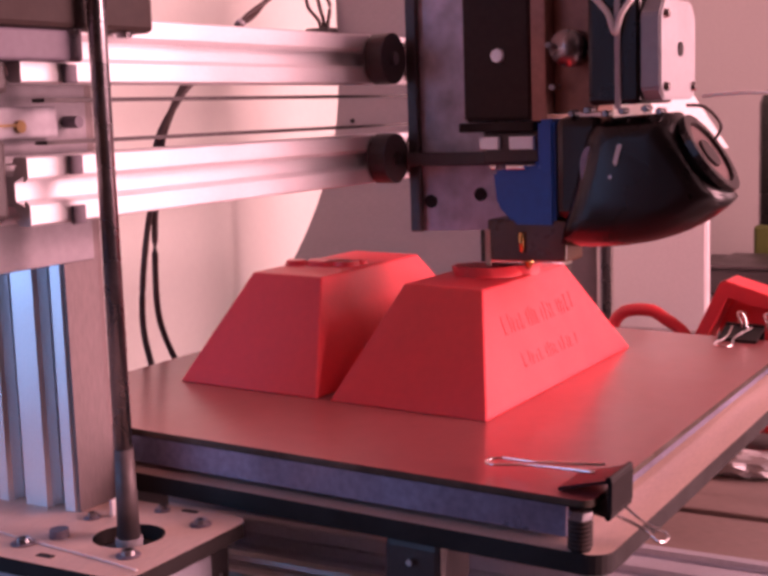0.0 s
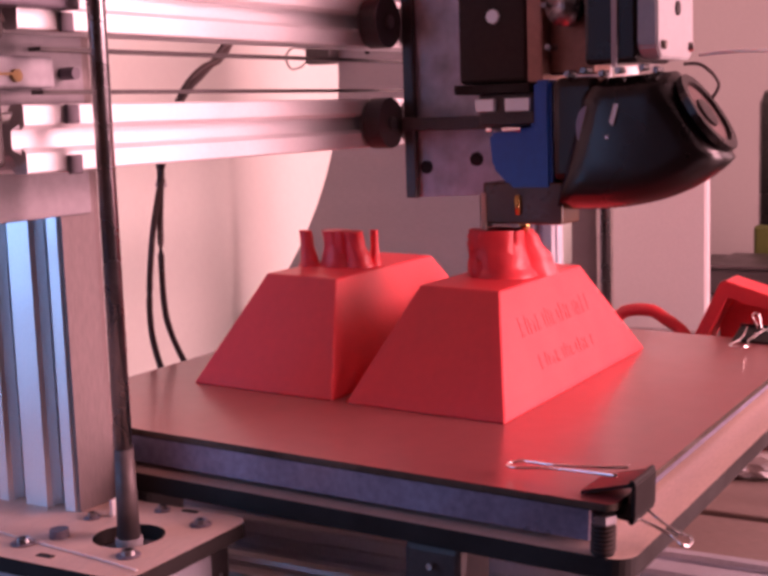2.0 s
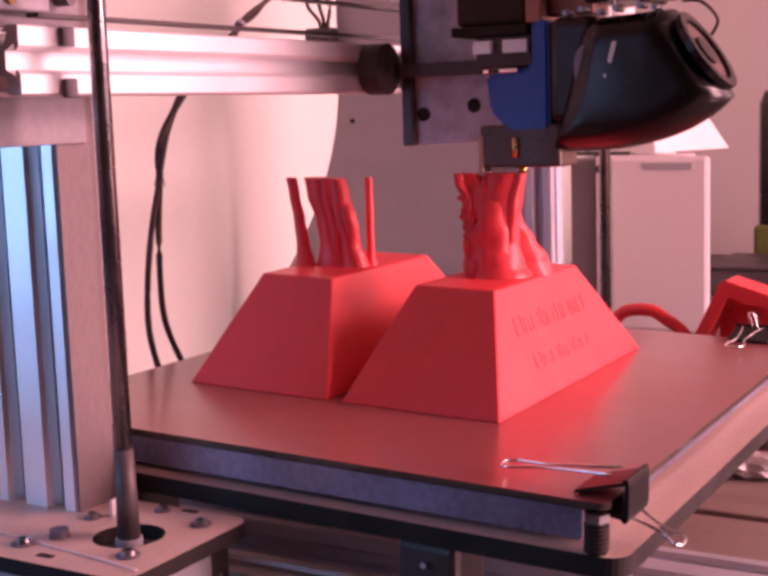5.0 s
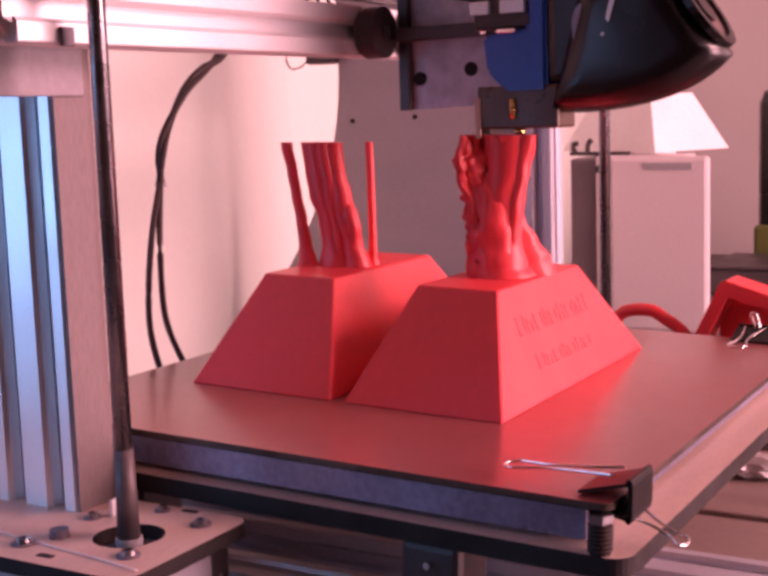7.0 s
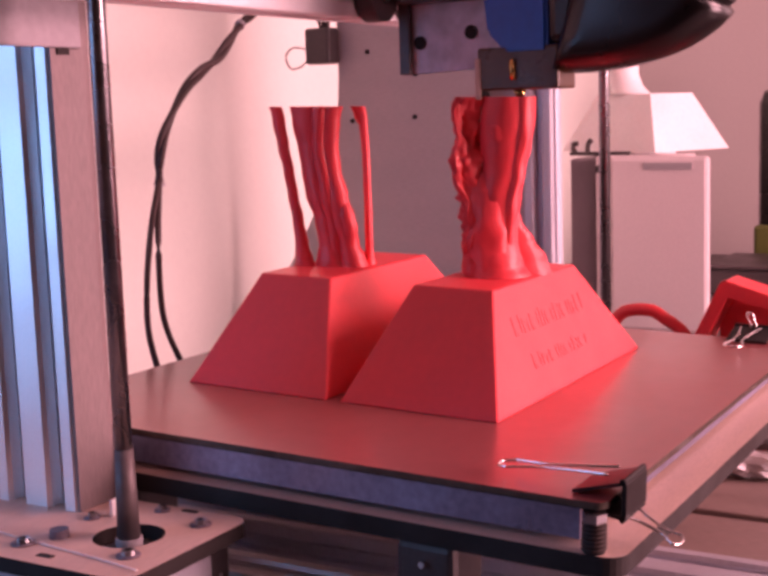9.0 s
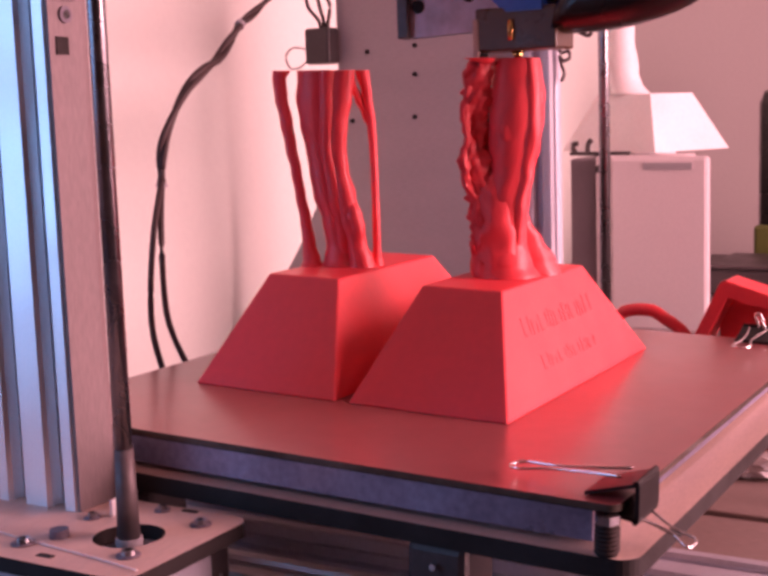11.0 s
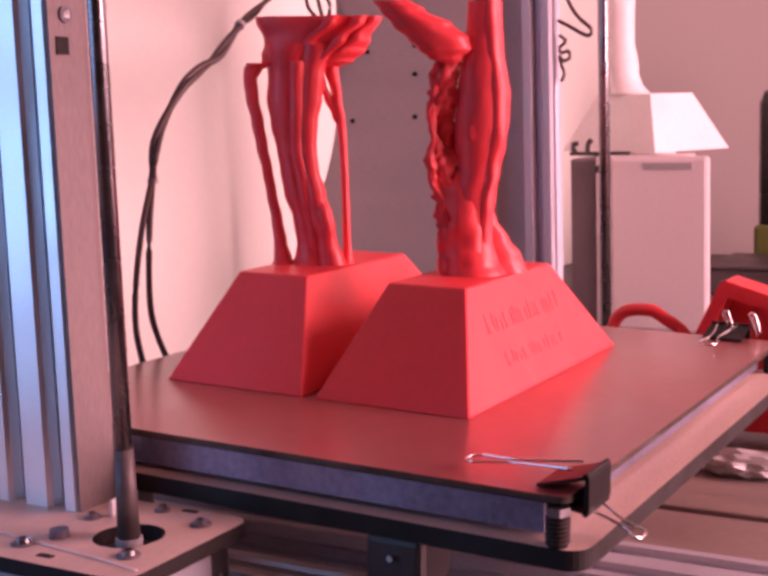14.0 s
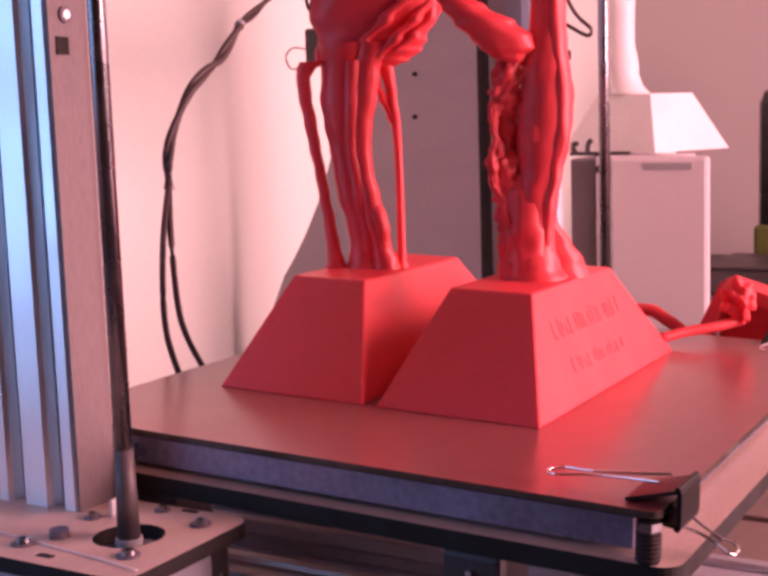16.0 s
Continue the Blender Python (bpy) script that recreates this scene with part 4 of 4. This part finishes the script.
def cables():
    t = thing("bed_cable", "black twin cable hanging to the bed", "cable")
    part("upper_cable", twisted(bmesh.new(), [(0.262, 0.275, 0.21), (0.2304, 0.275, 0.187), (0.204, 0.275, 0.1725)], 0.0013, 0.0012, 1.2), CABLE, t, "", True)
    part("upper_cable_tie", rod(bmesh.new(), (0.203, 0.2749, 0.1718), (0.205, 0.275, 0.1732), 0.0028), GREYPL, t)
    low = new("lower_cable")
    low.parent = t
    part("strand", twisted(bmesh.new(), [(0, 0, 0), (-0.0100, 0, -0.0100), (-0.0212, 0, -0.0199), (-0.0330, 0, -0.0260), (-0.0473, 0, -0.0364), (-0.0619, 0, -0.0559), (-0.0668, 0, -0.0700), (-0.0670, 0, -0.0830)], 0.0018, 0.0012, 1.8, 2), CABLE, low, "", True)
    part("strand", tube(bmesh.new(), [(-0.0670, 0, -0.081), (-0.0855, -0.01, -0.1054), (-0.0885, -0.01, -0.1341), (-0.0870, -0.01, -0.156), (-0.0840, -0.014, -0.176)], 0.0016), CABLE, low, "", True)
    part("strand", tube(bmesh.new(), [(-0.0670, 0, -0.081), (-0.0800, -0.01, -0.1059), (-0.0777, -0.01, -0.1405), (-0.0720, -0.01, -0.158), (-0.0640, -0.014, -0.177)], 0.0016), CABLE, low, "", True)
    part("cable_tie", rod(bmesh.new(), (-0.0670, 0, -0.0845), (-0.0669, 0, -0.0830), 0.0030), GREYPL, low)
    c = thing("hanging_clip", "black binder clip hung on the side panel", "binder clip")
    part("body", box(bmesh.new(), 0.425, 0.440, 0.358, 0.379, 0.159, 0.185, 0.002), BLACKM, c)
    part("wire_handle", tube(bmesh.new(), [(0.43, 0.379, 0.170), (0.43, 0.392, 0.172), (0.43, 0.399, 0.166), (0.43, 0.395, 0.157), (0.43, 0.386, 0.158), (0.43, 0.379, 0.163)], 0.0007), STEEL, c, "", True)
    for i, (y, z) in enumerate(((0.3605, 0.215), (0.3655, 0.225), (0.3715, 0.22))):
        part("lead", tube(bmesh.new(), [(0.432, 0.364 + 0.002 * i, 0.179), (0.432, 0.362 + 0.004 * i, 0.190), (0.432, y + 0.004 * i, 0.202), (0.432, y + 0.008, z)], 0.0014), CABLE, c, "", True)
    return low


BED = heated_bed()
CLIP = binder_clip("binder_clip", "black binder clip holding the bed corner")
CLIP_FAR = binder_clip("binder_clip", "black binder clip on the far bed edge")
for x in (0.0037, -0.0100):
    part("raised_handle", tube(bmesh.new(), [(x - 0.0040, -0.0025, 0.0015), (x - 0.0012, -0.0025, 0.009), (x, -0.0025, 0.0122), (x - 0.0028, -0.0025, 0.0125), (x - 0.0055, -0.0025, 0.0030)], 0.0007), CHROME, CLIP_FAR, "pale raised wire handle", True)
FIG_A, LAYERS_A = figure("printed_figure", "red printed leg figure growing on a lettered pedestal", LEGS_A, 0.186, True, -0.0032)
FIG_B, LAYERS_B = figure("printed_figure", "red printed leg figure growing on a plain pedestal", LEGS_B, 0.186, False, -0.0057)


def broken_support():
    t = thing("broken_support", "broken red support strut with a ragged clump fallen on the bed", "3D print")
    bm = bmesh.new()
    tube(bm, [(0, 0, 0), (0.016, 0.0006, 0.0004), (0.032, -0.0004, 0), (0.0475, 0, 0.0004)], 0.0026, 10)
    part("strut", bm, RED, t, "", True)
    bm = bmesh.new()
    bmesh.ops.create_icosphere(bm, subdivisions=4, radius=0.0078)
    for v in bm.verts:
        v.co = v.co * (1 + 0.55 * noise.noise(v.co * 300) + 0.3 * noise.noise(v.co * 900))
        v.co.z = v.co.z * 1.35
    bm.transform(Matrix.Translation((0.0465, 0.001, 0.0105)))
    part("clump", bm, RED, t, "ragged tangle of red plastic", True)
    return t


BROKEN = broken_support()
GANTRY = gantry()
HEAD = head()
LOW_CABLE = cables()

# bed travel towards the front, in millimetres
TRAVEL = [(0, 0), (0.5, 0), (1, 4.3), (1.5, 7.4), (2, 7.7), (2.5, 6.3), (3, 6.5), (3.5, 5.8), (4, 5.5), (6.5, 5.5), (7, 6.7), (7.5, 4.8), (8, 4.7), (8.5, 4.5), (9, 4.7),
          (11.3, 9.1), (11.4, 5.0), (11.5, 9.8), (11.6, 13.5), (11.7, 4.5), (11.8, 12.0), (11.9, 8.2), (12.0, 0.7), (12.1, 7.8), (12.2, 12.0), (12.3, 12.7), (12.4, 14.0),
          (12.5, 15.1), (12.6, 2.1), (12.7, 19.1), (12.8, 16.4), (12.9, 3.4), (13.0, 17.6), (13.1, 3.4), (13.2, 20.9), (13.3, 17.3), (13.4, 6.5), (13.5, 19.2), (13.6, 21.6),
          (13.7, 21.9), (13.8, -7.2), (13.9, 22.5), (14.0, -7.6), (14.1, 20.5), (14.2, 22.3), (14.3, 20.3), (14.4, 14.7), (14.5, 20.5), (14.6, 15.1), (14.7, 18.4), (14.8, 24.4),
          (14.9, 24.1), (15.0, 22.8), (15.1, 2.4), (15.2, 14.0), (15.3, 21.9), (15.4, 11.5), (15.5, 25.1), (15.6, 8.2), (15.7, 20.5), (15.8, 21.2), (15.9, 21.2), (16.0, 22.3)]
# carriage position along the beams, in millimetres
SLIDE = [(0, 0), (1.5, -3), (3, -5), (4, -4), (6.5, -7), (8, -8), (9.2, -6), (11.3, -8), (11.4, -60), (11.5, -83), (11.7, -20), (12.0, -58), (12.2, -80), (12.5, -100), (12.8, -20), (13.2, -90),
         (13.6, -10), (14.0, -60), (14.5, -5), (15, -70), (15.5, -10), (16, -50)]


def on_bed(d, m):
    """The pose m on the bed when the bed has moved d millimetres to the front."""
    return pose(0, -d / 1000, -0.03 * d / 1000, BED_TILT) @ m


def motions():
    for ob, m in ((BED, pose(0, 0, 0)), (CLIP, pose(0.0150, 0.0003, 0.0)), (CLIP_FAR, pose(0.2895, 0.026, 0.0, 0, 0, 90)), (FIG_A, pose(0.149, 0.1067, 0.0)), (FIG_B, pose(0.149, 0.1857, 0.0))):
        walk(ob, [(t, on_bed(d, m)) for t, d in TRAVEL])
    rows = []
    for t, d in TRAVEL:
        if t < 15.55:
            m = pose(0.100, 0.1067, 0.0060)
        elif t < 15.65:
            m = pose(0.226, 0.098, 0.020, 0, -45, -25)
        elif t < 15.75:
            m = pose(0.246, 0.083, 0.006, 0, -12, -40)
        else:
            m = pose(0.250, 0.0795, 0.0040, 0, -7.9, -43.7)
        rows.append((t, on_bed(d, m)))
    walk(BROKEN, rows)
    walk(LOW_CABLE, [(t, pose(0.204, 0.275, 0.1725) @ Matrix.Rotation(radians((22 - d) * 0.19), 4, DEEP)) for t, d in TRAVEL])
    walk(GANTRY, [(i / 5, pose(0, 0, 0.00845 * i / 5)) for i in range(81)])
    rows = []
    for i in range(161):
        t = i / 10
        for (a, p), (b, q) in zip(SLIDE, SLIDE[1:]):
            if a <= t <= b:
                s = p + (q - p) * (t - a) / (b - a)
                break
        rows.append((t, pose(s / 1000, 0, RISE * t)))
    walk(HEAD, rows)
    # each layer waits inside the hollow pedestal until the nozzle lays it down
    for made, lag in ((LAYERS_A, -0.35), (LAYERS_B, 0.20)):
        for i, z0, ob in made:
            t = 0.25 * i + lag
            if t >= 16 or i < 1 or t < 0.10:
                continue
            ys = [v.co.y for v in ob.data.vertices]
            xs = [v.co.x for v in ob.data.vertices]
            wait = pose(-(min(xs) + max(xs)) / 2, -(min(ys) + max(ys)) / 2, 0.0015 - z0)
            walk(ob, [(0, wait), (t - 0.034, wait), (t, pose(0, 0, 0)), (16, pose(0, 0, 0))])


motions()
